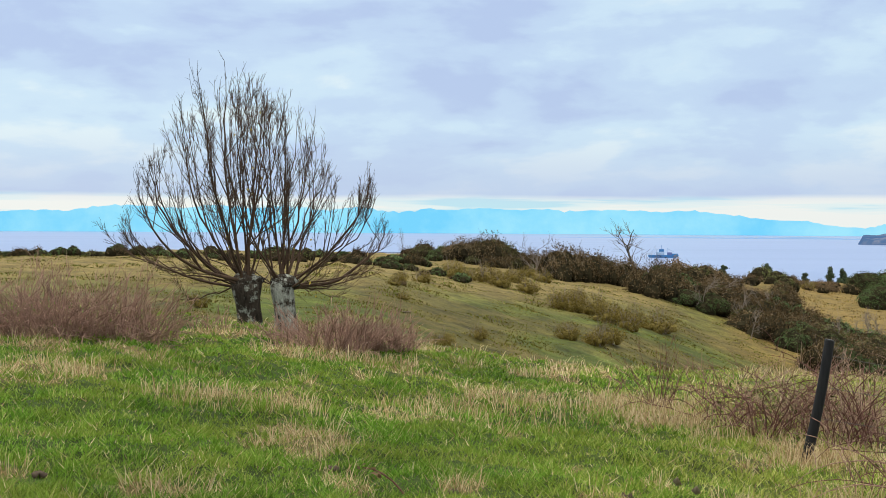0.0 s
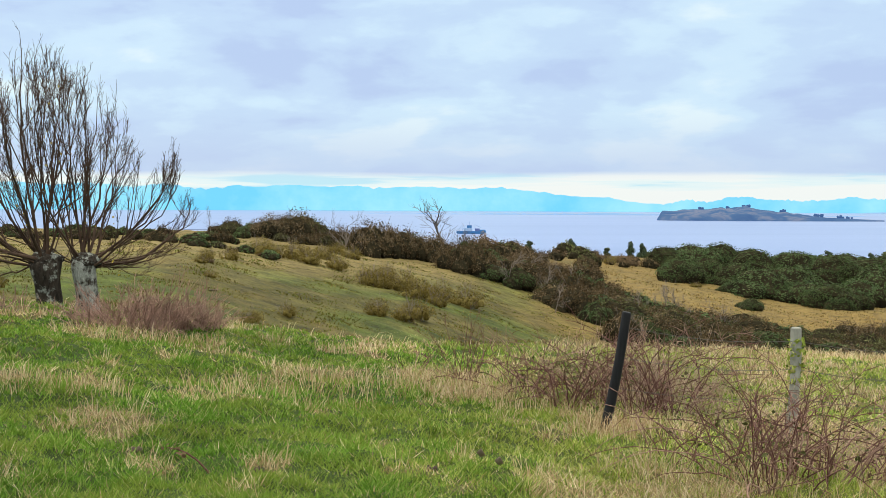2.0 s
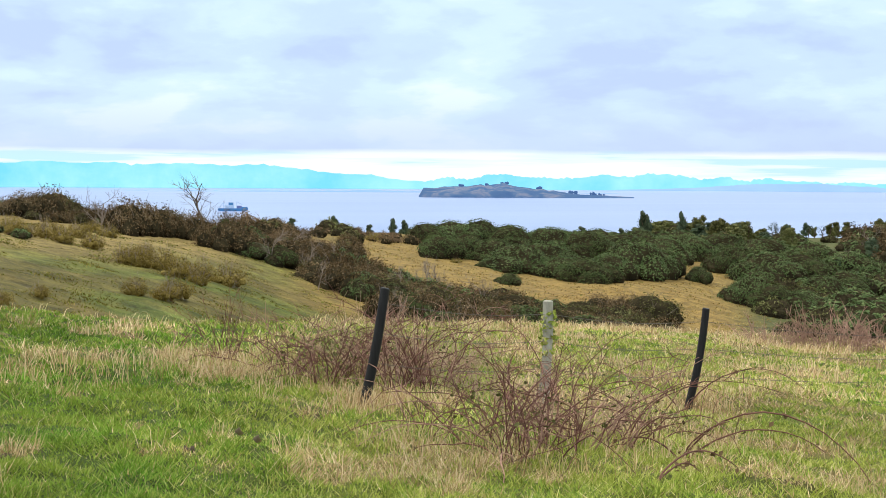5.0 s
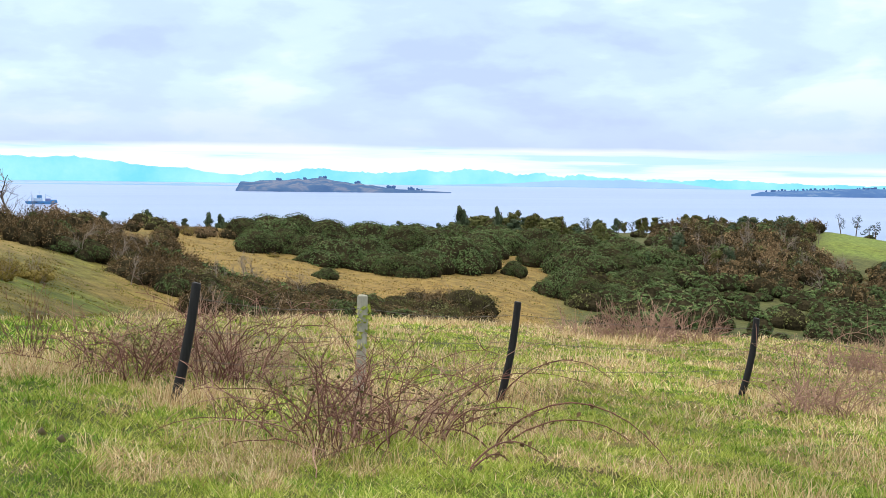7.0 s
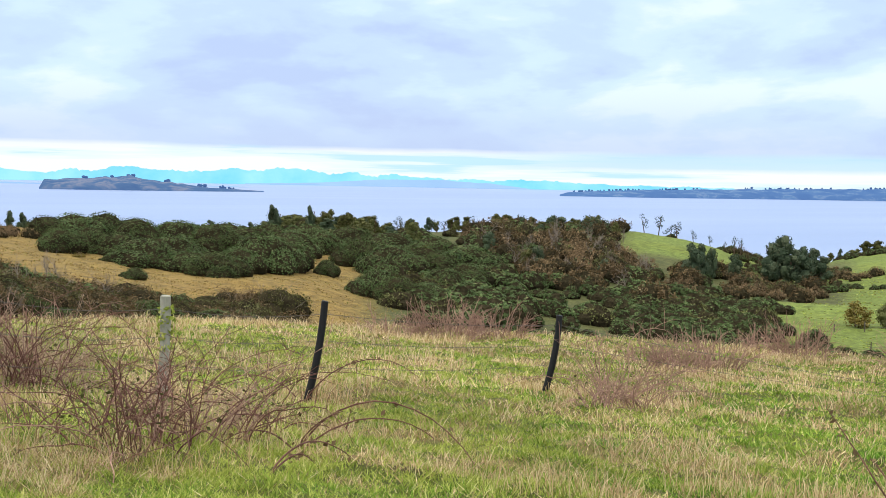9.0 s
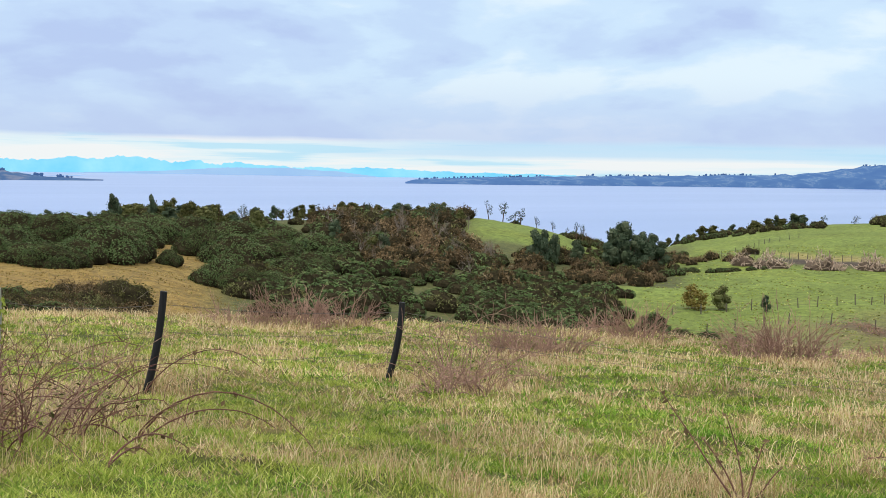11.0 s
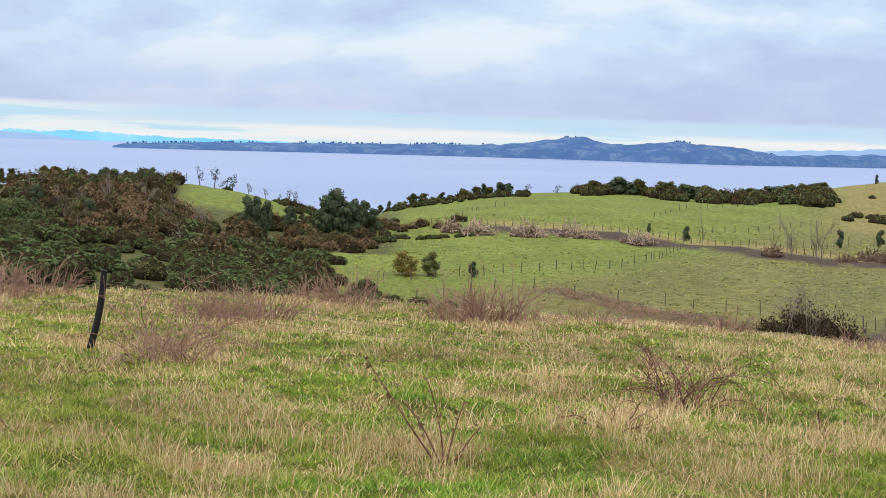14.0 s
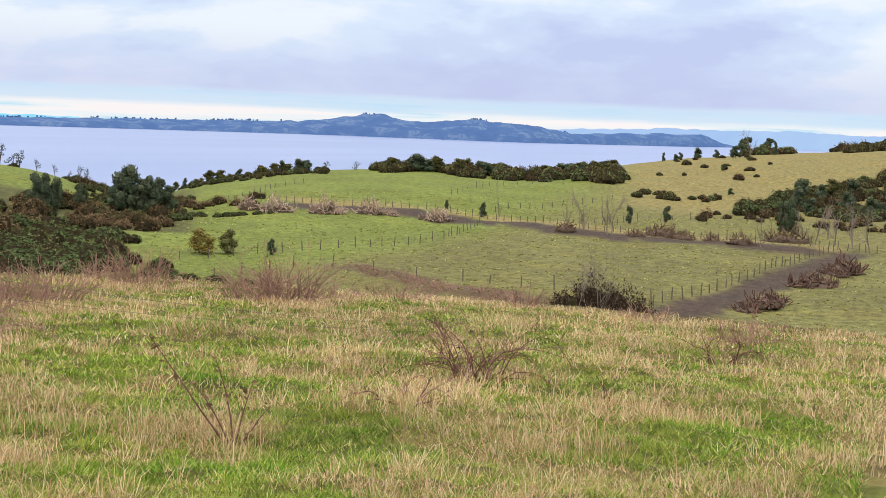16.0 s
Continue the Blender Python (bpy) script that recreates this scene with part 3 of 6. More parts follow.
def far_land(name, b, d, h, depth, seed, mat, label, n=220):
    """Far land rising from the sea: bearings, distances of its waterline and heights of its top, with a rounded cross-section."""
    bb = np.linspace(b[0], b[-1], n)
    dd, hh = np.interp(bb, b, d), np.interp(bb, b, h)
    hh = hh * (1 + 0.05 * wave(bb * 9, bb, 9, seed)) + 0.8 * wave(bb * 40, bb, 30, seed + 1) * np.minimum(hh / 12, 1)
    rows = []
    prof = ((-0.02, -0.3), (0.0, 0.02), (0.04, 0.42), (0.2, 0.62), (0.45, 0.9), (0.7, 1.0), (1.0, 0.5))
    for k, (u, v) in enumerate(prof):
        r = dd + depth * u
        z = SEA + np.maximum(hh, 0.3) * v * (1 + 0.12 * wave(bb * 14, bb + k * 3, 11, seed + 5 + k) * (0 < k < 5))
        rows.append(np.stack([r * np.sin(np.radians(bb)), r * np.cos(np.radians(bb)), z], -1))
    v = np.stack(rows, 1)
    m = len(prof)
    i, j = np.meshgrid(np.arange(n - 1), np.arange(m - 1), indexing="ij")
    q = i * m + j
    tagged(new(name, mesh_of(name, v.reshape(-1, 3), np.stack([q, q + m, q + m + 1, q + 1], -1).reshape(-1, 4), mat, True)), label, "backdrop", kind="structure")
    return v[:, 5]


def far_trees(name, tops, picks, low, high, seed, mat, label):
    """Small far tree clumps along a crest, joined: picks are (first, last, how many) along it from 0 to 1."""
    rng = np.random.RandomState(seed)
    vs, fs, base = [], [], 0
    for u0, u1, count in picks:
        clumps = rng.uniform(u0, u1, max(1, count // 5)) * (len(tops) - 1)
        for _ in range(count):
            i = int(np.clip(clumps[rng.randint(len(clumps))] + rng.normal(0, 1.2), 0, len(tops) - 1))
            r = rng.uniform(low, high) * rng.uniform(0.6, 1.15)
            v, f = lump(rng.randint(900), 6, 8, 0.3)
            v = v * np.array([r * rng.uniform(0.6, 1.1), r * 0.8, r * rng.uniform(0.5, 0.95)]) + tops[i] + np.array([rng.uniform(-4, 4), rng.uniform(-4, 4), r * 0.55])
            vs.append(v)
            fs.append(f + base)
            base += len(v)
    tagged(new(name, mesh_of(name, np.concatenate(vs), np.concatenate(fs), mat, True)), label, "far trees", kind="stuff")


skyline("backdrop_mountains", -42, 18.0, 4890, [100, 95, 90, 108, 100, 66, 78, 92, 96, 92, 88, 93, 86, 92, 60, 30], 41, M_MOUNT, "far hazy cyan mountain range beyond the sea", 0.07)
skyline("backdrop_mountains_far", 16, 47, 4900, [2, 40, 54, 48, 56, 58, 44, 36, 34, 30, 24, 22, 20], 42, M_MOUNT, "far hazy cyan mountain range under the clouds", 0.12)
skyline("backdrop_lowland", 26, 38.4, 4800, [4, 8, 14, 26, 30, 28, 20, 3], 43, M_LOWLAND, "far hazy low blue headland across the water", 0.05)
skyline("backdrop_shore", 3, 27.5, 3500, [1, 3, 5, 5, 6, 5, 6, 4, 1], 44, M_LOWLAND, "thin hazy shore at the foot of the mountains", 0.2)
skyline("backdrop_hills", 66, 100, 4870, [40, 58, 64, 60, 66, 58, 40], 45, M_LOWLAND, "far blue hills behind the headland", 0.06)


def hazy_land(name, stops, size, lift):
    """Land seen through kilometres of sea air: haze painted as bluish colours plus glow."""
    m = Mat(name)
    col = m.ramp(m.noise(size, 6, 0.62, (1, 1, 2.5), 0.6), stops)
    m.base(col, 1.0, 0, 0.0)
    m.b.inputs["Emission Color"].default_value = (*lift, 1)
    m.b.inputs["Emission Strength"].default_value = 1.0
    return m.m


M_ISLE = hazy_land("island_haze_cover", [(0.35, (0.012, 0.022, 0.04)), (0.5, (0.025, 0.04, 0.055)), (0.6, (0.10, 0.09, 0.08)), (0.68, (0.02, 0.03, 0.045))], 0.02, (0.06, 0.115, 0.26))
M_FARTREE = hazy_land("far_tree_haze_cover", [(0.3, (0.012, 0.02, 0.035)), (0.7, (0.025, 0.035, 0.05))], 0.1, (0.05, 0.105, 0.26))
M_CAPE = hazy_land("headland_haze_cover", [(0.40, (0.01, 0.02, 0.045)), (0.54, (0.02, 0.035, 0.06)), (0.58, (0.075, 0.09, 0.10)), (0.61, (0.025, 0.045, 0.065)), (0.67, (0.02, 0.035, 0.06)), (0.69, (0.15, 0.15, 0.14)), (0.72, (0.02, 0.04, 0.06))], 0.02, (0.085, 0.17, 0.37))
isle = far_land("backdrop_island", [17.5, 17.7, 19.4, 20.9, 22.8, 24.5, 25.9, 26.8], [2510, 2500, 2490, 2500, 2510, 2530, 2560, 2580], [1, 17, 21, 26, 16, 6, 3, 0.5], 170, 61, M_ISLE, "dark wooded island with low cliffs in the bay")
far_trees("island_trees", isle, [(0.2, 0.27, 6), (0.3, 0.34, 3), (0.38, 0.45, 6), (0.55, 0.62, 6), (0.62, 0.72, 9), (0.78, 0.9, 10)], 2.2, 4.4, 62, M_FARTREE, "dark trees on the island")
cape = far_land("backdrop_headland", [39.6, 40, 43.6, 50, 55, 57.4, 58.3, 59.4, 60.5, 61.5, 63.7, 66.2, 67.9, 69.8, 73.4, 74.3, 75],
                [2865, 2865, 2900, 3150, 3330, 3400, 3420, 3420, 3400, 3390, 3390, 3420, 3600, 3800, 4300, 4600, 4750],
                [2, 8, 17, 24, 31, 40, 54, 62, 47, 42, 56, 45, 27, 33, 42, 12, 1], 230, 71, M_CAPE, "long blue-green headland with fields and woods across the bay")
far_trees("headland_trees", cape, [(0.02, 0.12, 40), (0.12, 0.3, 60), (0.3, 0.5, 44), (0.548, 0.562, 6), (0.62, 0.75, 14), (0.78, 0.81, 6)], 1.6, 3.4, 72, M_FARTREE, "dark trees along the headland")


def house(b, u_row, w, mat_wall, mat_roof):
    i = int(b * (len(cape) - 1))
    p = cape[i] * 0.985
    e = empty("house", pose(p[0], p[1], SEA + u_row, 0, 0, 40), "small white house on the far headland", "house", "houses on the headland")
    bm = bmesh.new()
    bmesh.ops.create_cube(bm, size=1, matrix=Matrix.Translation((0, 0, 1.5)) @ Matrix.Diagonal((w, 7, 6, 1)))
    me = bpy.data.meshes.new("wall")
    bm.to_mesh(me)
    bm.free()
    me.materials.append(mat_wall)
    part("wall", me, e)
    v = [(-w * 0.55, -4, 4.5), (w * 0.55, -4, 4.5), (w * 0.55, 4, 4.5), (-w * 0.55, 4, 4.5), (-w * 0.55, 0, 7), (w * 0.55, 0, 7)]
    me = bpy.data.meshes.new("roof")
    me.from_pydata(v, [], [(0, 1, 5, 4), (2, 3, 4, 5), (1, 2, 5), (3, 0, 4), (0, 3, 2, 1)])
    me.materials.append(mat_roof)
    part("roof", me, e)


M_WHITE = Mat("white_render").base((0.75, 0.76, 0.78), 0.8).m
M_ROOF = Mat("grey_sheet_roof").base((0.20, 0.22, 0.26), 0.5).m
for u, z, w in ((0.13, 3, 11), (0.2, 4, 9), (0.33, 3, 12), (0.41, 4, 10), (0.47, 3, 9), (0.52, 5, 12), (0.61, 4, 10)):
    house(u, z, w, M_WHITE, M_ROOF)

# ---- grass ----
def blades(rng, x, y, tall, wide, bend, aim=None):
    """Grass blades rooted at x, y: each three triangles, bent over to one side."""
    n = len(x)
    z = height(x, y) - 0.015
    a = rng.uniform(0, 6.283, n) if aim is None else aim + rng.normal(0, 0.6, n)
    lean = rng.uniform(0.1, 1.0, n) * bend * tall
    wind = 0.08 * tall * bend
    dx, dy = np.cos(a) * lean + wind, np.sin(a) * lean
    fa = rng.uniform(0, 3.1416, n)
    px, py = np.cos(fa) * wide * 0.5, np.sin(fa) * wide * 0.5
    root = np.stack([x, y, z], -1)
    side = np.stack([px, py, 0 * px], -1)
    mid = root + np.stack([dx * 0.35, dy * 0.35, tall * 0.58], -1)
    tip = root + np.stack([dx, dy, tall * (1 - 0.25 * bend)], -1)
    v = np.stack([root - side, root + side, mid + side * 0.8, mid - side * 0.8, tip], 1).reshape(-1, 3)
    k = np.arange(n)[:, None] * 5
    f = np.concatenate([k + np.array([[0, 1, 2]]), k + np.array([[0, 2, 3]]), k + np.array([[3, 2, 4]])], 1).reshape(-1, 3)
    return v, f


def field_points(rng, n, d0, d1, power, b0=-22.0, b1=86.0):
    """Points over the pasture, thinning out with distance."""
    u = rng.uniform(0, 1, n)
    k = 2 - power
    d = (d0 ** k + u * (d1 ** k - d0 ** k)) ** (1 / k)
    b = np.radians(rng.uniform(b0, b1, n))
    return d * np.sin(b), d * np.cos(b), d


def yellowing(x, y):
    """Share of the blades that have turned yellow-green."""
    b = np.degrees(np.arctan2(x, y))
    return smooth(3, 17, b) * (0.5 + 0.32 * smooth(44, 34, b) + 0.3 * wave(x, y, 2.6, 51)) * (1 - 0.5 * smooth(38, 55, b))


def grow_grass():
    rng = np.random.RandomState(5)
    # short turf: one small blade beside the other
    x, y, d = field_points(rng, 860000, 6.3, 55, 1.85, -20.5, 82.5)
    b = np.degrees(np.arctan2(x, y))
    dry = dryness(x, y)
    keep = (rng.uniform(0, 1, len(x)) > dry * 0.15) & (d < by_bearing(BROW_D, b) * 1.12)
    x, y, d, dry = x[keep], y[keep], d[keep], dry[keep]
    cushion = 0.65 * wave(x, y, 0.55, 31) + 0.5 * wave(x, y, 1.4, 32) + 0.3 * wave(x, y, 0.23, 36)
    tall = np.clip(0.056 + 0.034 * cushion, 0.026, 0.12) * rng.uniform(0.5, 1.4, len(x))
    a, fa, lean = rng.uniform(0, 6.283, len(x)), rng.uniform(0, 6.283, len(x)), rng.uniform(0.3, 1.6, len(x)) * tall
    wide = 0.0062 * np.maximum(d / 10, 0.75) * rng.uniform(0.7, 1.3, len(x))
    root = np.stack([x, y, height(x, y) - 0.01], -1)
    side = np.stack([np.cos(fa) * wide, np.sin(fa) * wide, 0 * wide], -1)
    tip = root + np.stack([np.cos(a) * lean, np.sin(a) * lean, tall], -1)
    v = np.stack([root - side, root + side, tip], 1).reshape(-1, 3)
    b = np.degrees(np.arctan2(x, y))
    pale = np.where(rng.uniform(0, 1, len(x)) < 0.04 + dry * (0.5 - 0.16 * smooth(38, 50, b)), 2, rng.uniform(0, 1, len(x)) < yellowing(x, y))
    tagged(new("green_grass", mesh_of("green_grass", v, np.arange(len(v)).reshape(-1, 3), (M_GRASS, M_GRASSDRY, M_STRAW), False, pale)), "short fresh green pasture grass", "grass", kind="stuff")
    # leafy clumps that stand above the sward
    x, y, d = field_points(rng, 17000, 6.3, 45, 1.4, -20.5, 82.5)
    b = np.degrees(np.arctan2(x, y))
    keep = (rng.uniform(0, 1, len(x)) > dryness(x, y) * 0.8) & (d < by_bearing(BROW_D, b) * 1.05) & (wave(x, y, 1.5, 37) + 0.5 * wave(x, y, 0.5, 38) > -0.1)
    x, y, d = x[keep], y[keep], d[keep]
    per = 12
    t = np.repeat(rng.uniform(0.035, 0.12, len(x)), per) * rng.uniform(0.6, 1.2, len(x) * per)
    dd = np.repeat(d, per)
    ox, oy = rng.normal(0, 0.035, len(dd)), rng.normal(0, 0.035, len(dd))
    v, f = blades(rng, np.repeat(x, per) + ox, np.repeat(y, per) + oy, t, 0.0075 * np.maximum(dd / 10, 0.9), 1.4, np.arctan2(oy, ox))
    pale = np.repeat(rng.uniform(0, 1, len(x)) < yellowing(x, y), per * 3)
    tagged(new("grass_clumps", mesh_of("grass_clumps", v, f, (M_GRASS, M_GRASSDRY), False, pale)), "leafy clumps of brighter green grass", "grass", kind="stuff")
    # dry stalks, in tufts
    x, y, d = field_points(rng, 17000, 6.3, 56, 1.3)
    b = np.degrees(np.arctan2(x, y))
    dry = dryness(x, y)
    rough = np.maximum(dry, 0.9 * smooth(0.86, 0.97, d / by_bearing(BROW_D, b)) * smooth(8, 20, b))
    keep = (rng.uniform(0, 1, len(x)) < rough ** 1.6 * 0.95 + 0.025) & (d < by_bearing(BROW_D, b) * 1.15)
    x, y, d, rough = x[keep], y[keep], d[keep], rough[keep]
    per = 13
    spread = 0.03 + 0.004 * d
    ox = rng.normal(0, 1, len(x) * per) * np.repeat(spread, per)
    oy = rng.normal(0, 1, len(x) * per) * np.repeat(spread, per)
    xx, yy = np.repeat(x, per) + ox, np.repeat(y, per) + oy
    dd = np.repeat(d, per)
    t = np.repeat((0.06 + 0.22 * rough ** 2) * rng.uniform(0.4, 1.3, len(x)), per) * rng.uniform(0.5, 1.15, len(xx))
    v, f = blades(rng, xx, yy, t, 0.0047 * np.maximum(dd / 10, 0.9), 1.25, np.arctan2(oy, ox))
    tagged(new("dry_grass", mesh_of("dry_grass", v, f, M_STRAW)), "tufts of tall straw-coloured dry grass", "grass", kind="stuff")
    # tall tussocks at posts, along the brow and round the canes
    xs, ys = [], []
    for b, dist, r, n in TUSSOCKS:
        x0, y0 = at(b, dist)
        a, q = rng.uniform(0, 6.283, n), r * np.sqrt(rng.uniform(0, 1, n))
        xs.append(x0 + q * np.cos(a))
        ys.append(y0 + q * np.sin(a))
    x, y = np.concatenate(xs), np.concatenate(ys)
    d = np.hypot(x, y)
    v, f = blades(rng, x, y, rng.uniform(0.10, 0.34, len(x)), 0.0055 * np.maximum(d / 10, 0.9), 0.95)
    tagged(new("straw_tussocks", mesh_of("straw_tussocks", v, f, M_STRAW)), "tall straw tussocks round the fence posts and canes", "grass", kind="stuff")
    # rough turf of the hill beyond
    x, y, d = field_points(rng, 150000, 21, 110, 1.2, -22, 31)
    b = np.degrees(np.arctan2(x, y))
    tuft = wave(x, y, 5.5, 33) + 0.6 * wave(x, y, 1.9, 34)
    keep = (d > by_bearing(BROW_D, b) * 1.05) & (d < by_bearing(RIDGE_D, b) * 1.15) & (tuft > -0.2) & (d < 100)
    x, y, d, tuft = x[keep], y[keep], d[keep], tuft[keep]
    v, f = blades(rng, x, y, np.clip(0.05 + 0.06 * tuft, 0.04, 0.16) * rng.uniform(0.6, 1.3, len(x)), 0.0009 * np.minimum(d, 130), 1.2)
    tagged(new("hill_grass", mesh_of("hill_grass", v, f, M_HILLGRASS)), "coarse olive and straw turf on the hill", "grass", kind="stuff")


def field_tufts():
    """Small tufts and droppings that speckle the valley fields."""
    rng = np.random.RandomState(15)
    b, d = np.radians(rng.uniform(50, 82, 40000)), np.sqrt(rng.uniform(110 ** 2, 330 ** 2, 40000))
    x, y = d * np.sin(b), d * np.cos(b)
    keep = (wave(x, y, 14, 52) + 0.7 * wave(x, y, 5, 53) > -0.2) & (np.abs(x - 240) > 8) & (np.abs(y - 43) > 5) & (y > 20)
    x, y, d = x[keep], y[keep], d[keep]
    v, f = blades(rng, x, y, rng.uniform(0.06, 0.17, len(x)), rng.uniform(0.15, 0.4, len(x)), 1.0)
    tagged(new("field_tufts", mesh_of("field_tufts", v, f, (M_HILLGRASS, M_GRASSDRY), False, np.repeat(rng.uniform(0, 1, len(x)) < 0.5, 3))), "small coarse tufts speckling the valley fields", "grass", kind="stuff")
    b, d = np.radians(rng.uniform(14, 36, 34000)), np.sqrt(rng.uniform(98 ** 2, 215 ** 2, 34000))
    x, y = d * np.sin(b), d * np.cos(b)
    keep = wave(x, y, 9, 54) + 0.7 * wave(x, y, 3, 55) > -0.25
    x, y = x[keep], y[keep]
    v, f = blades(rng, x, y, rng.uniform(0.08, 0.22, len(x)), rng.uniform(0.05, 0.13, len(x)), 1.0)
    tagged(new("clearing_grass", mesh_of("clearing_grass", v, f, (M_CLEARING, M_HILLGRASS), False, np.repeat(rng.uniform(0, 1, len(x)) < 0.2, 3))), "rough yellowed grass tufts in the scrub clearing", "grass", kind="stuff")


TUSSOCKS = [(15.9, 13.0, 0.4, 260), (29.8, 16.5, 0.5, 240), (39.9, 18.9, 0.6, 260), (23.6, 14.7, 0.5, 250), (17.0, 12.8, 0.6, 300), (13.2, 14.4, 1.0, 500), (10.0, 16.3, 1.1, 450),
            (33.5, 33.0, 1.6, 700), (37.0, 36.0, 1.5, 600), (22.0, 30.5, 1.2, 350), (26.0, 32.0, 1.2, 350), (43.0, 20.0, 1.2, 600), (46.0, 27.0, 1.3, 500), (50.0, 38.0, 1.6, 700),
            (48.0, 41.0, 1.5, 600), (57.0, 33.0, 0.9, 400), (62.0, 13.0, 0.8, 420), (54.5, 10.6, 0.55, 420), (49.0, 11.0, 0.7, 420), (41.0, 10.0, 0.6, 320), (66.0, 16.0, 1.2, 520),
            (74.0, 14.2, 1.0, 700), (46.5, 9.2, 0.5, 300), (70.0, 11.0, 0.6, 380), (2.0, 14.0, 1.2, 420), (-9.0, 12.6, 0.9, 420), (6.0, 15.0, 1.0, 350), (-4.0, 18.5, 1.0, 300), (24.0, 10.2, 0.8, 260), (27.5, 11.5, 0.9, 260), (19.5, 10.6, 0.8, 220)]
M_HILLGRASS = leaf_mat("hill_turf_blades", [(0.0, (0.075, 0.060, 0.016)), (0.4, (0.135, 0.112, 0.028)), (0.75, (0.105, 0.135, 0.022)), (1.0, (0.26, 0.195, 0.075))], 0.2)
M_CLEARING = leaf_mat("yellowed_clearing_blades", [(0.0, (0.13, 0.085, 0.026)), (0.6, (0.24, 0.165, 0.055)), (1.0, (0.40, 0.30, 0.13))], 0.2)
grow_grass()
field_tufts()


# ---- shrubs and trees ----
RNG = np.random.RandomState(7)


SORTS = (("dark", M_DARKLEAF, 0.9), ("olive", M_OLIVE, 0.95), ("brown", M_BROWNLEAF, 1.0), ("rust", M_RUST, 0.95), ("gorse", M_GORSE, 0.95))
def sort_mesh(key, j, i, n, size, core, lumps, tall):
    return foliage_arrays(100 + 7 * i + 50 * j, n, size, core, lumps, tall, key == "dark", 0 if key == "gorse" else 1)


KINDS = {key: [foliage_mesh(key + "_foliage", 100 + 7 * i + 50 * j, {"gorse": 1900, "dark": 2400}.get(key, 2300), {"dark": 0.034}.get(key, 0.033), mat, {"gorse": 0.4, "rust": 0.45, "brown": 0.72}.get(key, 0.88), 8 + i % 3, tall, key == "dark", 0 if key == "gorse" else 1) for i in range(4)] for j, (key, mat, tall) in enumerate(SORTS)}
DOMES = [foliage_mesh("dome_foliage", 170 + 9 * i, 5600, 0.0225, M_DARKLEAF, 0.88, 8 + i % 3, 0.95, True, 1) for i in range(4)]
FAR = {key: [sort_mesh(key, j, i, 620, {"dark": 0.056}.get(key, 0.056), {"rust": 0.6, "brown": 0.76}.get(key, 0.88), 5 + i % 3, tall) for i in range(4)] for j, (key, mat, tall) in enumerate(SORTS)}
FINE = {key: [sort_mesh(key, j, i + 4, 1500, 0.037, {"rust": 0.6, "brown": 0.76}.get(key, 0.88), 7 + i % 3, tall) for i in range(4)] for j, (key, mat, tall) in enumerate(SORTS)}
STEMS = [cane_mesh("stems", 300 + i, 22, 0.6, 1.0, 0.5, M_TWIG if i else M_GREYTWIG, 0.011, 1, 0.6, 5) for i in range(3)]
DRYSTEMS = [cane_mesh("stems", 320 + i, 34, 0.5, 1.1, 0.3, M_GREYTWIG, 0.010, 2, 0.45, 5) for i in range(3)]
LOOKS = {"dark": "rounded dark green evergreen shrub on the slope", "olive": "olive green leafy shrub in the scrub",
         "brown": "dense brown winter scrub bush", "rust": "rust brown autumn shrub in the scrub", "gorse": "yellowish scrub bush on dry turf"}


def shrub(kind, x, y, r, tall=1.0, dome=False):
    e = empty("shrub", pose(x, y, ground(x, y) - 0.1 * r, 0, 0, RNG.uniform(0, 360)), LOOKS[kind], "shrub", kind + " shrubs")
    k = RNG.randint(4)
    part("foliage", (DOMES if dome else KINDS[kind])[k], e, "", Matrix.Diagonal((r * RNG.uniform(0.9, 1.2), r * RNG.uniform(0.9, 1.2), r * tall, 1)))
    if kind != "dark":
        part("stem_tangle", (DRYSTEMS if kind == "gorse" else STEMS)[k % 3], e, "bare twigs", Matrix.Diagonal((r, r, r * tall * 1.12, 1)))["kind"] = "stuff"
    return e


def spots(kinds, n, b0, b1, d0, d1, r0, r1, tall=1.0, keep=None):
    for _ in range(n):
        b, d = RNG.uniform(b0, b1), math.sqrt(RNG.uniform(d0 * d0, d1 * d1))
        if keep and not keep(b, d):
            continue
        x, y = at(b, d)
        yield kinds[RNG.randint(len(kinds))], x, y, RNG.uniform(r0, r1), tall * RNG.uniform(0.8, 1.2)


def scatter(*a, **k):
    for s in spots(*a, **k):
        shrub(*s)


FARWOOD = {key: [] for key, _, _ in SORTS}


def overgrow(*a, **k):
    """Scrub that nobody could count: kept for one joined mesh of each sort."""
    for kind, x, y, r, tall in spots(*a, **k):
        v, f, slot = (FINE if math.hypot(x, y) < 136 and r > 1.2 else FAR)[kind][RNG.randint(4)]
        t = RNG.uniform(0, 6.283)
        c, s = math.cos(t), math.sin(t)
        w = np.stack([(v[:, 0] * c - v[:, 1] * s) * r * 1.1 + x, (v[:, 0] * s + v[:, 1] * c) * r + y, v[:, 2] * r * tall + ground(x, y) - 0.1 * r], -1)
        FARWOOD[kind].append((w, f, slot, RNG.uniform(-0.3, 0.3)))


def past(bearings, dists):
    """True beyond a line given by bearings and distances."""
    return lambda b, d: d > np.interp(b, bearings, dists)


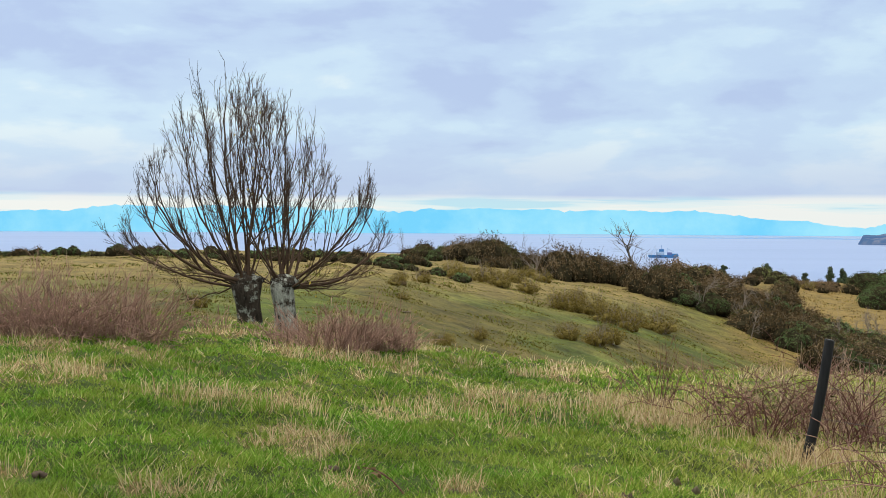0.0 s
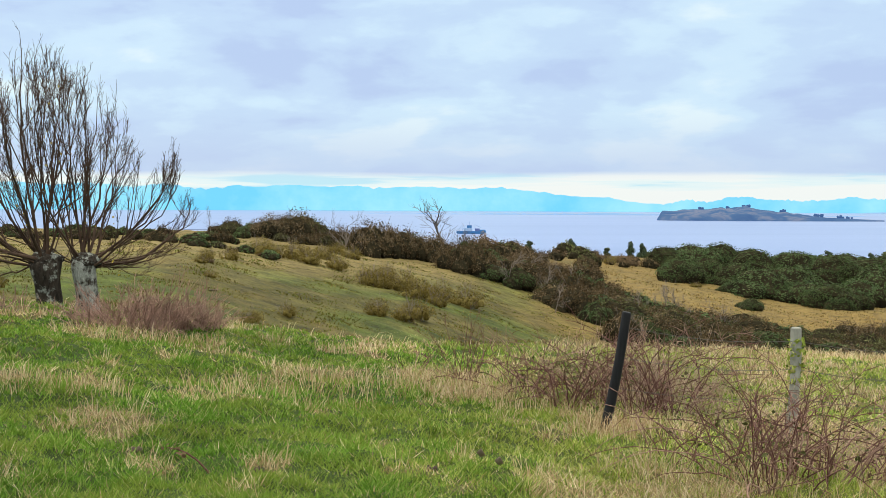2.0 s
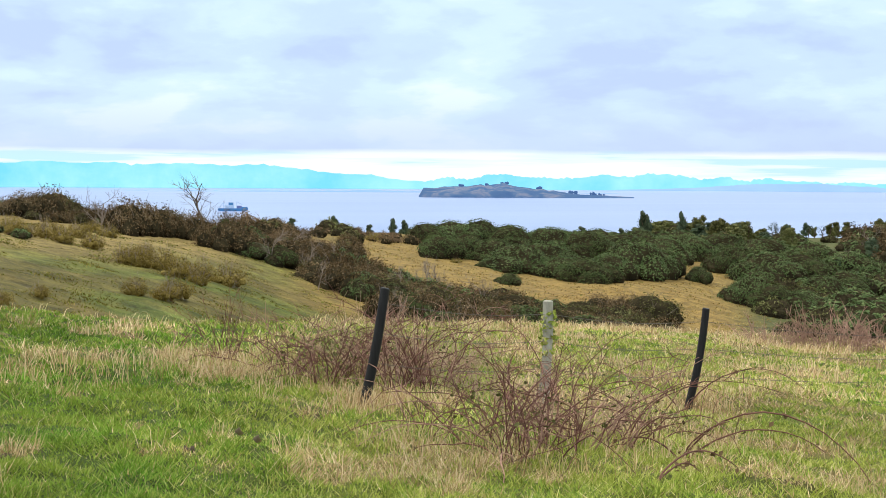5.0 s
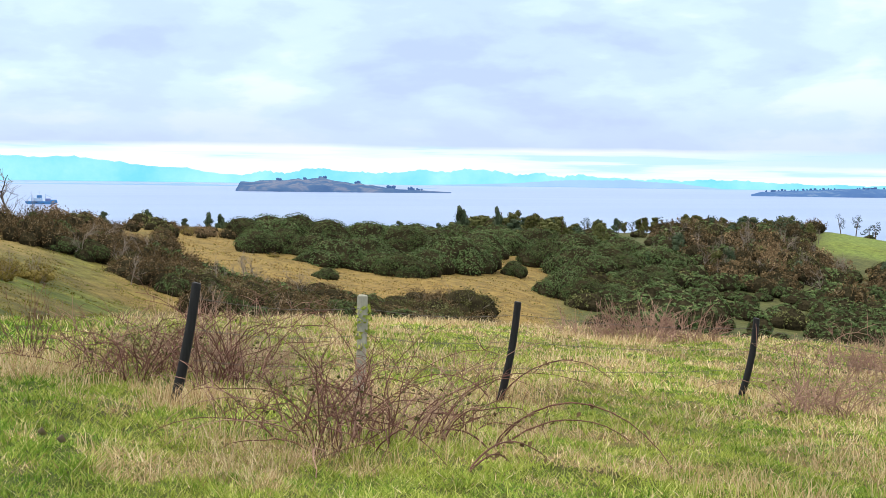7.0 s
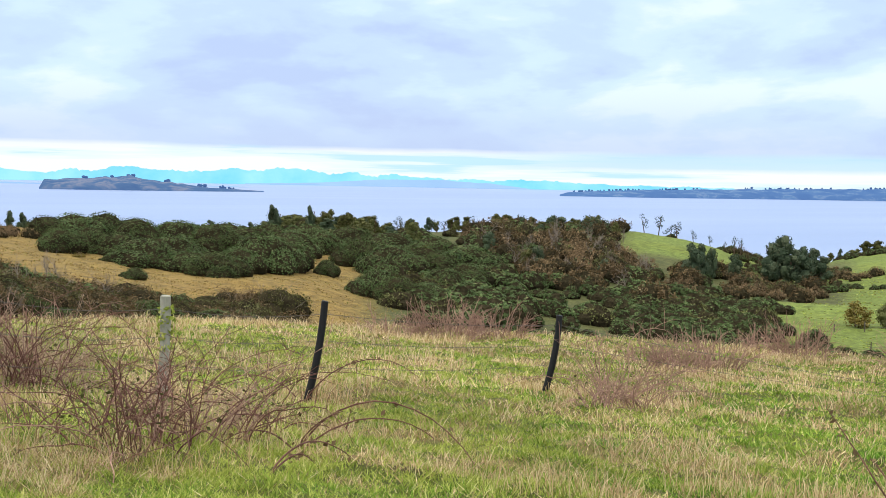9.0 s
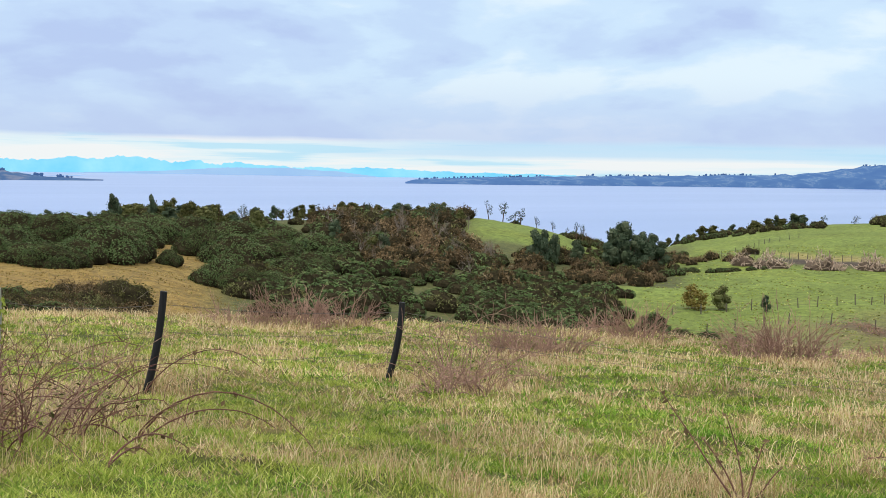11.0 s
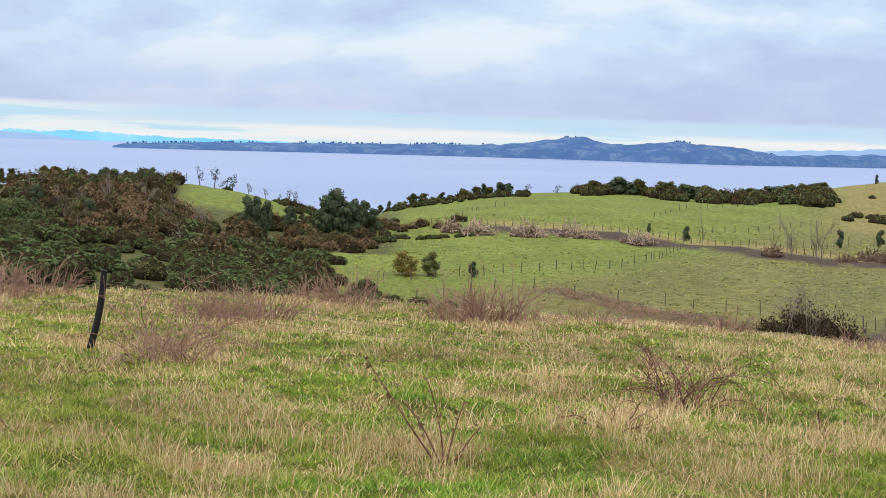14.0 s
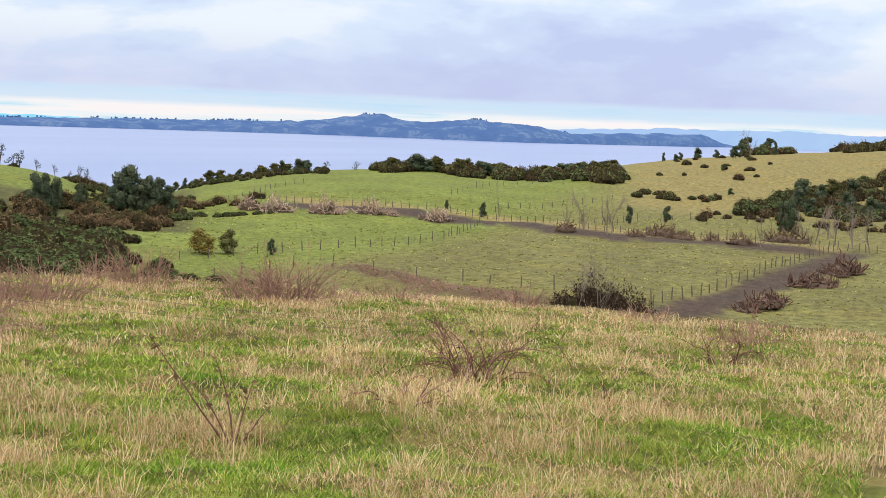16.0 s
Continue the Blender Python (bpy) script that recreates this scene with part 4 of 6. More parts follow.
# scrub along the hill's shoulder, down into the gully
scatter(["brown", "brown", "olive", "brown"], 26, 0.5, 8, 102, 120, 1.3, 2.3, 1.1)
scatter(["brown", "brown", "dark", "brown"], 26, 4.5, 13.5, 98, 116, 1.5, 2.5, 1.1)
scatter(["dark", "brown", "dark", "brown"], 46, 9.0, 15.5, 88, 112, 1.5, 2.5, 1.1, past([9, 12.8, 14, 15.2], [105, 101, 95, 92]))
scatter(["dark", "brown", "dark", "olive"], 44, 12.5, 22.5, 74, 100, 1.4, 2.3, 1.1, past([12.8, 14, 15.2, 17], [101, 95, 92, 78]))
for b, d, r in ((0.41, 78.0, 1.1), (1.15, 79.0, 0.8), (1.93, 80.0, 1.2), (2.5, 78.4, 0.9), (3.73, 77.8, 0.9), (4.95, 72.6, 1.0), (5.44, 72.6, 1.1), (6.54, 74.3, 1.2), (7.27, 71.5, 1.1), (8.0, 70.6, 1.0), (9.32, 75.9, 1.3), (5.45, 57.5, 0.8), (7.16, 60.7, 1.0), (6.67, 58.2, 0.8), (-0.94, 68.7, 0.7), (-1.8, 64.5, 0.6), (1.53, 47.9, 0.5), (-0.07, 41.8, 0.5), (-10.53, 45.0, 0.6), (3.72, 96.9, 0.9), (4.33, 88.8, 0.9), (3.11, 83.6, 1.0), (8.24, 76.7, 1.0), (5.81, 80.3, 0.9)):
    shrub("gorse", *at(b, d), r, 1.15)
scatter(["brown", "dark", "brown", "olive"], 30, -1.6, 4, 104, 116, 0.8, 1.4)
scatter(["gorse", "rust"], 8, -3, 3, 55, 84, 0.3, 0.6)
scatter(["brown", "olive", "brown", "dark"], 24, 20.5, 28.0, 94, 106, 1.2, 2.0)
for b, d, r, k in ((27.5, 119, 3.4, "olive"), (27.9, 120, 3.0, "olive"), (27.0, 120, 2.8, "brown"), (25.3, 114, 2.6, "brown"), (26.2, 114, 2.4, "brown"), (24.6, 110, 2.6, "olive"), (23.3, 108, 2.6, "dark"), (22.2, 108, 2.3, "dark"), (19.2, 150, 0.8, "gorse"), (18.2, 196, 1.5, "rust"), (17.4, 202, 1.8, "brown"), (16.4, 196, 1.4, "rust")):
    shrub(k, *at(b, d), r, 0.9)
overgrow(["brown", "dark", "brown", "olive"], 54, 12.5, 22.5, 94, 112, 1.6, 2.5, 0.85)
overgrow(["olive", "brown", "brown", "dark"], 40, 20.5, 28.6, 98, 110, 1.4, 2.3, 0.85)
overgrow(["brown", "rust", "olive"], 34, 9.5, 14.6, 118, 190, 1.4, 2.4)
overgrow(["brown", "rust"], 14, 16.0, 19.5, 165, 200, 0.9, 1.6)
# evergreen domes round the clearing
for b, d, r, tall in ((18.5, 155, 3.3, 0.95), (19.6, 159, 3.2, 0.95), (21.8, 154, 6.0, 0.62), (20.8, 157, 4.0, 0.85), (23.0, 158, 5.2, 0.75), (24.8, 149, 4.8, 0.68), (23.8, 152, 4.0, 0.75), (26.9, 166, 5.8, 0.8), (25.8, 161, 4.6, 0.8), (27.8, 170, 4.2, 0.85),
                      (17.8, 186, 4.2, 0.75), (18.9, 190, 5.0, 0.75), (20.2, 195, 5.6, 0.75), (21.6, 186, 5.4, 0.8), (23.2, 192, 6.0, 0.75), (24.8, 190, 5.6, 0.78), (26.4, 196, 6.0, 0.75), (28.0, 194, 5.2, 0.8), (29.4, 205, 5.0, 0.8),
                      (29.6, 169, 2.1, 1.0), (21.5, 128, 1.6, 0.75), (20.3, 150, 0.9, 0.8), (32.4, 183, 6.4, 0.72), (31.1, 190, 5.0, 0.8), (33.8, 186, 5.4, 0.8), (31.8, 153, 3.5, 1.0), (32.7, 151, 3.2, 0.95), (34.7, 168, 4.4, 0.8), (33.9, 152, 3.4, 0.85), (35.6, 178, 5.0, 0.75),
                      (30.6, 218, 6.2, 0.7), (32.3, 216, 6.4, 0.72), (34.2, 212, 6.0, 0.75), (35.8, 205, 5.4, 0.8), (19.5, 222, 5.0, 0.6), (21.4, 222, 5.4, 0.6), (23.3, 226, 5.6, 0.6), (25.2, 226, 5.6, 0.6), (27.0, 226, 5.4, 0.65), (28.8, 238, 5.6, 0.65)):
    shrub("dark", *at(b, d), r, tall * RNG.uniform(1.05, 1.2), True)
shrub("olive", *at(33.3, 164), 3.2, 1.1)
overgrow(["dark", "dark", "olive"], 60, 16.5, 29, 228, 262, 1.8, 3.0, 0.8)
overgrow(["dark"], 30, 33.5, 37.5, 135, 200, 2.0, 3.6, 0.8)
overgrow(["dark", "olive", "dark", "brown"], 40, 28, 41, 238, 290, 2.0, 3.6, 0.9)
# the brown wooded slope
overgrow(["brown", "dark", "rust", "brown", "olive", "brown"], 170, 35.8, 45.5, 180, 312, 2.0, 3.8, 1.0, lambda b, d: d > np.interp(b, [35, 45.5], [195, 180]) and (b < 42.3 or d < 238))
overgrow(["dark", "dark", "dark", "olive", "dark"], 190, 32.5, 49.3, 118, 200, 1.8, 3.2, 0.9, past([32, 36, 44, 49.3], [135, 116, 122, 178]))
overgrow(["dark", "dark", "dark", "olive"], 170, 42.5, 52.0, 135, 226, 1.6, 2.8, 0.9, lambda b, d: d < np.interp(b, [42.5, 47, 50, 52], [226, 200, 172, 150]))
overgrow(["dark", "brown", "olive"], 46, 45, 50.5, 205, 262, 1.8, 3.2, 1.0, past([45, 47.5, 48, 50.5], [190, 205, 232, 240]))
overgrow(["dark", "brown", "olive", "dark"], 80, 46.8, 52.0, 226, 335, 1.3, 2.3, 1.0)
overgrow(["brown", "rust"], 24, 46.5, 51.0, 222, 246, 1.6, 2.6, 1.0)
overgrow(["olive", "dark"], 12, 42.5, 47.5, 292, 330, 1.0, 1.8, 1.0, past([42, 44, 47.5], [318, 312, 292]))
overgrow(["rust", "rust", "brown"], 26, 37.8, 42.8, 196, 262, 2.2, 3.4, 1.1)
scatter(["rust", "gorse", "rust"], 16, 14.4, 17.6, 168, 196, 0.8, 1.4)
# hedge and the edges of the far woods
overgrow(["dark"], 22, 51, 55.2, 262, 266, 0.9, 1.3)
overgrow(["rust", "brown"], 26, 50.0, 54.8, 274, 300, 1.4, 2.4)
overgrow(["olive", "olive", "dark", "olive", "brown"], 260, 59.5, 70.4, 395, 470, 2.6, 4.2, 1.1, lambda b, d: d > np.interp(b, [59.5, 63, 67, 70.4], [425, 418, 400, 392]))
overgrow(["olive", "dark"], 80, 51.0, 57.4, 405, 436, 1.3, 2.4, 1.0)
overgrow(["dark", "olive", "dark", "brown"], 300, 74.4, 86, 330, 460, 2.4, 4.2, 1.0, lambda b, d: np.interp(b, [74.4, 75.4, 77, 86], [352, 335, 330, 340]) < d < np.interp(b, [74.4, 76.5, 79, 82], [352, 375, 425, 460]))
overgrow(["brown", "rust", "brown"], 36, 73.5, 86, 305, 338, 1.4, 2.6)
overgrow(["dark", "brown", "olive"], 60, 79.0, 88, 548, 600, 3.5, 6.0, 1.0)
overgrow(["brown", "dark"], 18, 75.0, 77.2, 575, 620, 3.0, 5.0, 1.1)
overgrow(["dark", "olive", "brown"], 18, 70.8, 74.5, 368, 384, 1.2, 2.2)
overgrow(["rust", "brown"], 60, 53, 76, 96, 124, 0.4, 0.8, 0.5)
scatter(["olive", "dark", "brown"], 16, 71.3, 77, 430, 530, 1.0, 2.2)
overgrow(["dark", "olive", "dark", "brown"], 90, -21, 1, 74, 84, 0.35, 0.8)
shrub("dark", *at(48.1, 204), 1.2, 1.5)
for b, d, r in ((52.9, 150, 1.7), (54.2, 148, 1.4), (55.2, 146, 1.1), (51.8, 152, 1.6)):
    shrub("dark", *at(b, d), r)
for key, mat, _ in SORTS:
    if FARWOOD[key]:
        vs, fs, slots, tones, base = [], [], [], [], 0
        for w, f, slot, own in FARWOOD[key]:
            tones.append(np.full(len(w), own, np.float32))
            vs.append(w)
            fs.append(f + base)
            slots.append(slot)
            base += len(w)
        me = mesh_of(key + "_scrub", np.concatenate(vs), np.concatenate(fs), (mat, M_INNERSHADE), False, np.concatenate(slots))
        me.attributes.new("tone", "FLOAT", "POINT").data.foreach_set("value", np.concatenate(tones))
        tagged(new(key + "_scrub", me), "dense " + {"dark": "dark green evergreen", "olive": "olive green", "brown": "brown winter", "rust": "rust brown", "gorse": "yellowish"}[key] + " scrub covering the slopes", "scrub", kind="stuff")


def tree_meshes():
    crowns = {"dark": [crown_mesh("dark_crown", 500 + i, 1300, 0.03, M_CONIFER, 14, 0.6, 0.8) for i in range(3)],
              "olive": [crown_mesh("olive_crown", 520 + i, 1300, 0.03, M_OLIVE, 14, 0.4, 0.75) for i in range(3)],
              "rust": [crown_mesh("rust_crown", 530 + i, 1300, 0.028, M_GORSE, 14, 0.3, 0.4) for i in range(3)],
              "slim": [crown_mesh("slim_crown", 540 + i, 900, 0.034, M_CONIFER, 11, 0.85) for i in range(3)],
              "thin": [crown_mesh("thin_crown", 560 + i, 170, 0.045, M_CONIFER, 6, 0.2, 0.0) for i in range(3)]}
    rng = np.random.RandomState(3)
    v, f = tubes([arc(rng, (0, 0, -0.1), 0.06, 1.0, 0.95, 0.1, 6, 0.05), arc(rng, (0.02, 0, 0.4), 0.5, 2.0, 0.4, -0.3, 4), arc(rng, (0, 0.02, 0.5), 0.5, 5.0, 0.35, -0.3, 4)], [(0.03, 0.015), (0.015, 0.006), (0.014, 0.006)], 6)
    return crowns, mesh_of("trunk", v, f, M_TWIG, True)


CROWNS, TRUNK = tree_meshes()


def tree(kind, b, d, h, wide=0.8, label="dark evergreen tree on the ridge", lift=0.05):
    x, y = at(b, d)
    e = empty("tree", pose(x, y, ground(x, y) - 0.1, 0, 0, RNG.uniform(0, 360)), label, "tree", "trees on the slopes")
    part("trunk", TRUNK, e, "bare trunk", Matrix.Diagonal((h, h, h * 0.95, 1)))
    part("crown", CROWNS[kind][RNG.randint(3)], e, "dark leafy crown", Matrix.Translation((0, 0, h * lift)) @ Matrix.Diagonal((h * wide, h * wide * RNG.uniform(0.8, 1.1), h * (1 - lift), 1)))


def wood(n, kinds, b0, b1, d0, d1, h0, h1, w0, w1, label, lift=0.05):
    for _ in range(n):
        tree(kinds[RNG.randint(len(kinds))], RNG.uniform(b0, b1), RNG.uniform(d0, d1), RNG.uniform(h0, h1), RNG.uniform(w0, w1), label, lift)


overgrow(["dark", "olive"], 50, 26.6, 33, 245, 285, 1.8, 2.8, 1.1)
wood(46, ["olive", "olive", "olive", "dark"], 26.9, 32.4, 252, 285, 2.4, 3.9, 1.1, 1.7, "dark evergreen tree on the ridge")
for b, h, w, k in ((27.2, 5.8, 0.6, "dark"), (27.4, 5.0, 0.6, "dark"), (28.85, 5.4, 0.5, "dark"), (29.6, 5.0, 0.8, "olive"), (30.4, 4.8, 1.0, "olive"), (31.6, 4.8, 1.1, "olive")):
    tree(k, b, 260, h, w)
wood(18, ["olive", "thin", "thin", "dark"], 32.5, 36.5, 285, 312, 2.2, 3.8, 0.7, 1.2, "windswept tree above the scrub", 0.15)
wood(30, ["dark", "thin", "olive", "olive"], 36.2, 43.0, 280, 318, 2.0, 3.8, 0.9, 1.5, "tree above the brown scrub", 0.08)
wood(8, ["olive", "olive", "dark"], 33, 42, 190, 280, 3.0, 4.2, 0.9, 1.2, "tree in the brown scrub", 0.05)
for b, d, h, s in ((13.85, 210, 3.0, 1.0), (14.6, 230, 1.8, 0.8), (16.4, 225, 3.0, 0.9), (16.9, 228, 3.0, 0.9), (15.4, 220, 1.6, 1.1), (12.0, 180, 2.2, 1.0), (24.6, 266, 2.6, 1.0), (25.4, 266, 2.2, 1.0), (26.3, 254, 2.6, 0.8)):
    tree("dark", b, d, h, s, "small dark tree on the skyline")
for b, d, h, s, l in ((43.3, 330, 6.0, 0.6, 0.3), (43.9, 330, 6.5, 0.7, 0.3), (44.7, 325, 6.0, 0.8, 0.2), (44.4, 325, 4.0, 1.2, 0.1), (45.4, 318, 4.5, 0.5, 0.3), (46.1, 312, 3.5, 0.5, 0.3), (47.1, 306, 5.5, 0.5, 0.3), (47.35, 306, 5.5, 0.45, 0.25), (48.1, 300, 3.6, 0.4, 0.3), (48.45, 296, 3.6, 0.5, 0.3), (46.7, 308, 3.0, 0.5, 0.3)):
    tree("thin", b, d, h * 0.78, s, "wind-thinned tree at the edge of the knoll", l)
for b, d, h, w in ((48.85, 262, 6.6, 0.9), (49.15, 264, 7.6, 0.7), (48.6, 262, 5.6, 0.9), (50.0, 268, 6.2, 0.8), (50.3, 272, 5.8, 0.8), (49.7, 266, 5.5, 1.0), (50.7, 270, 4.6, 1.0), (45.4, 236, 5.0, 0.8), (45.7, 238, 5.2, 0.8), (46.2, 240, 4.6, 0.6), (49.5, 260, 5.0, 0.9), (47.2, 250, 4.0, 1.0)):
    tree("dark", b, d, h * 1.2, w, "dark tree in the hollow by the shore")
for b, d, h, w, k in ((52.0, 425, 4.0, 1.2, "olive"), (52.5, 425, 5.4, 1.2, "olive"), (51.4, 415, 4.6, 0.7, "slim"), (52.9, 425, 4.6, 1.2, "olive"), (53.7, 430, 4, 0.9, "dark"), (54.6, 430, 4.6, 1.4, "olive"), (55.1, 430, 4.6, 1.4, "olive"), (55.5, 432, 5.2, 0.7, "dark"), (56.2, 432, 4.8, 1.0, "dark"), (56.6, 432, 4.2, 1.2, "dark"), (55.8, 430, 3.6, 1.6, "olive"), (57.4, 436, 3.4, 1.2, "thin"), (58.7, 440, 3.2, 1.1, "thin"), (51.0, 405, 3.5, 1.0, "olive"), (53.3, 430, 2.6, 1.6, "olive"), (54.1, 430, 2.6, 1.6, "olive")):
    tree(k, b, d, h * 0.88, w * 1.25, "tree behind the green rise")
tree("rust", 52.15, 186, 3.5, 1.25, "rounded yellow-brown autumn tree in the lower field", 0.0)
tree("rust", 52.45, 187, 2.6, 1.2, "rounded yellow-brown autumn tree in the lower field", 0.0)
tree("olive", 53.35, 188, 3.3, 1.15, "rounded olive green tree in the lower field", 0.0)
wood(16, ["dark", "olive", "olive"], 60.0, 70.2, 420, 445, 4.2, 5.8, 1.1, 1.5, "taller tree of the dark wood behind the fields")
wood(34, ["dark", "olive", "dark"], 60.0, 70.2, 420, 470, 3.5, 5.0, 1.2, 1.7, "tree of the dark wood behind the fields")
wood(34, ["dark", "olive", "dark"], 77.6, 86, 345, 400, 4.5, 7.0, 0.9, 1.3, "tree of the dark wood on the yellow hill")
for b, d, h, s in ((55.2, 186, 2.4, 0.8), (64.3, 281, 3.2, 0.7), (62.7, 288, 2.2, 0.8), (70.6, 294, 4.2, 0.6), (72.2, 297, 3.8, 0.7), (77.4, 288, 8.5, 0.6), (77.1, 290, 7, 0.6), (71.9, 520, 3.6, 0.5), (72.4, 505, 3, 0.9), (72.6, 530, 3.2, 0.9), (73.3, 525, 4.6, 1.1), (74.1, 515, 3.5, 1.0), (74.9, 520, 4.8, 1.2), (76.5, 540, 6, 0.4), (74.4, 462, 2.2, 1.0), (74.8, 392, 2.0, 1.2), (75.3, 600, 9, 1.2), (76.2, 600, 8, 1.2)):
    tree("dark", b, d, h, s, "lone dark tree in the fields")


# ---- leafless trees ----
def bare_lines(rng, start, direction, length, radius, depth, lines, radii, up=0.25, kids=4):
    n = 6
    p = np.zeros((n, 3))
    p[0] = start
    d = np.array(direction, float)
    for i in range(1, n):
        d = d + rng.normal(0, 0.10, 3) + np.array([0, 0, up * 0.25])
        d /= np.linalg.norm(d)
        p[i] = p[i - 1] + d * length / (n - 1)
    lines.append(p)
    radii.append((radius, radius * 0.45))
    if depth == 0:
        return
    for _ in range(kids):
        i = rng.randint(1, n)
        t = p[min(i + 1, n - 1)] - p[i - 1]
        t /= np.linalg.norm(t)
        side = rng.normal(size=3)
        side -= side.dot(t) * t
        side /= np.linalg.norm(side)
        bare_lines(rng, p[i], t * 0.8 + side * rng.uniform(0.4, 0.8), length * rng.uniform(0.4, 0.65), radius * (0.62 - 0.04 * i), depth - 1, lines, radii, up, kids)


def bare_mesh(seed, mat, kids=5, depth=3, up=0.3):
    rng = np.random.RandomState(seed)
    lines, radii = [], []
    bare_lines(rng, (0, 0, -0.05), (0.03, 0, 1), 0.62, 0.017, depth, lines, radii, up, kids)
    v, f = tubes(lines[:1], radii[:1], 7)
    trunk = mesh_of("trunk", v, f, mat, True)
    v, f = tubes(lines[1:], radii[1:], 3)
    return trunk, mesh_of("branch_spray", v, f, mat, True)


BARES = [bare_mesh(700 + i, M_GREYTWIG, 5, 3, 0.2 + 0.2 * i) for i in range(3)]


def bare_tree(b, d, h, k, label="small leafless tree with grey twigs", wide=1.0):
    x, y = at(b, d)
    e = empty("bare_tree", pose(x, y, ground(x, y), 0, 0, 50 * k + 31 * b), label, "tree", "leafless trees")
    size = Matrix.Diagonal((h * wide, h * wide, h, 1))
    part("trunk", BARES[k % 3][0], e, "", size)
    part("branch_spray", BARES[k % 3][1], e, "thin leafless branches", size)["kind"] = "stuff"


for k, (b, d, h, w) in enumerate(((8.6, 112, 6.4, 1.5), (9.2, 112, 3.4, 0.9), (67.9, 258, 6.5, 0.6), (68.5, 256, 10.0, 0.6), (68.7, 258, 8.5, 0.6), (69.7, 258, 9.5, 0.7), (69.9, 259, 9.0, 0.7), (65.0, 268, 8.5, 0.4), (76.2, 245, 6.5, 0.6), (78.4, 262, 9, 0.9), (79.2, 262, 10, 0.9),
                                  (79.9, 258, 10, 0.9), (80.6, 254, 10, 0.9), (77.9, 275, 7, 1.0), (78.9, 280, 8, 1.0), (13.2, 92, 2.5, 0.9), (36.6, 240, 6, 1.0), (39.5, 250, 6, 1.0), (41, 235, 6, 1.0), (37.8, 210, 5, 1.0), (16.5, 86, 2.6, 1.1), (-1.7, 104, 2.6, 0.5), (75.5, 560, 12, 1.2))):
    bare_tree(b, d, h, k, wide=w)


for _ in range(30):
    b, d = RNG.uniform(35.5, 45), RNG.uniform(192, 285)
    if b < 42.5 or d < 225:
        bare_tree(b, d, RNG.uniform(3.4, 5.6), RNG.randint(3), "leafless grey twiggy tree in the brown scrub", RNG.uniform(0.9, 1.3))
for _ in range(16):
    bare_tree(RNG.uniform(3, 21), RNG.uniform(98, 114), RNG.uniform(2.6, 3.8), RNG.randint(3), "leafless grey twiggy shrub in the gully", RNG.uniform(1.0, 1.4))


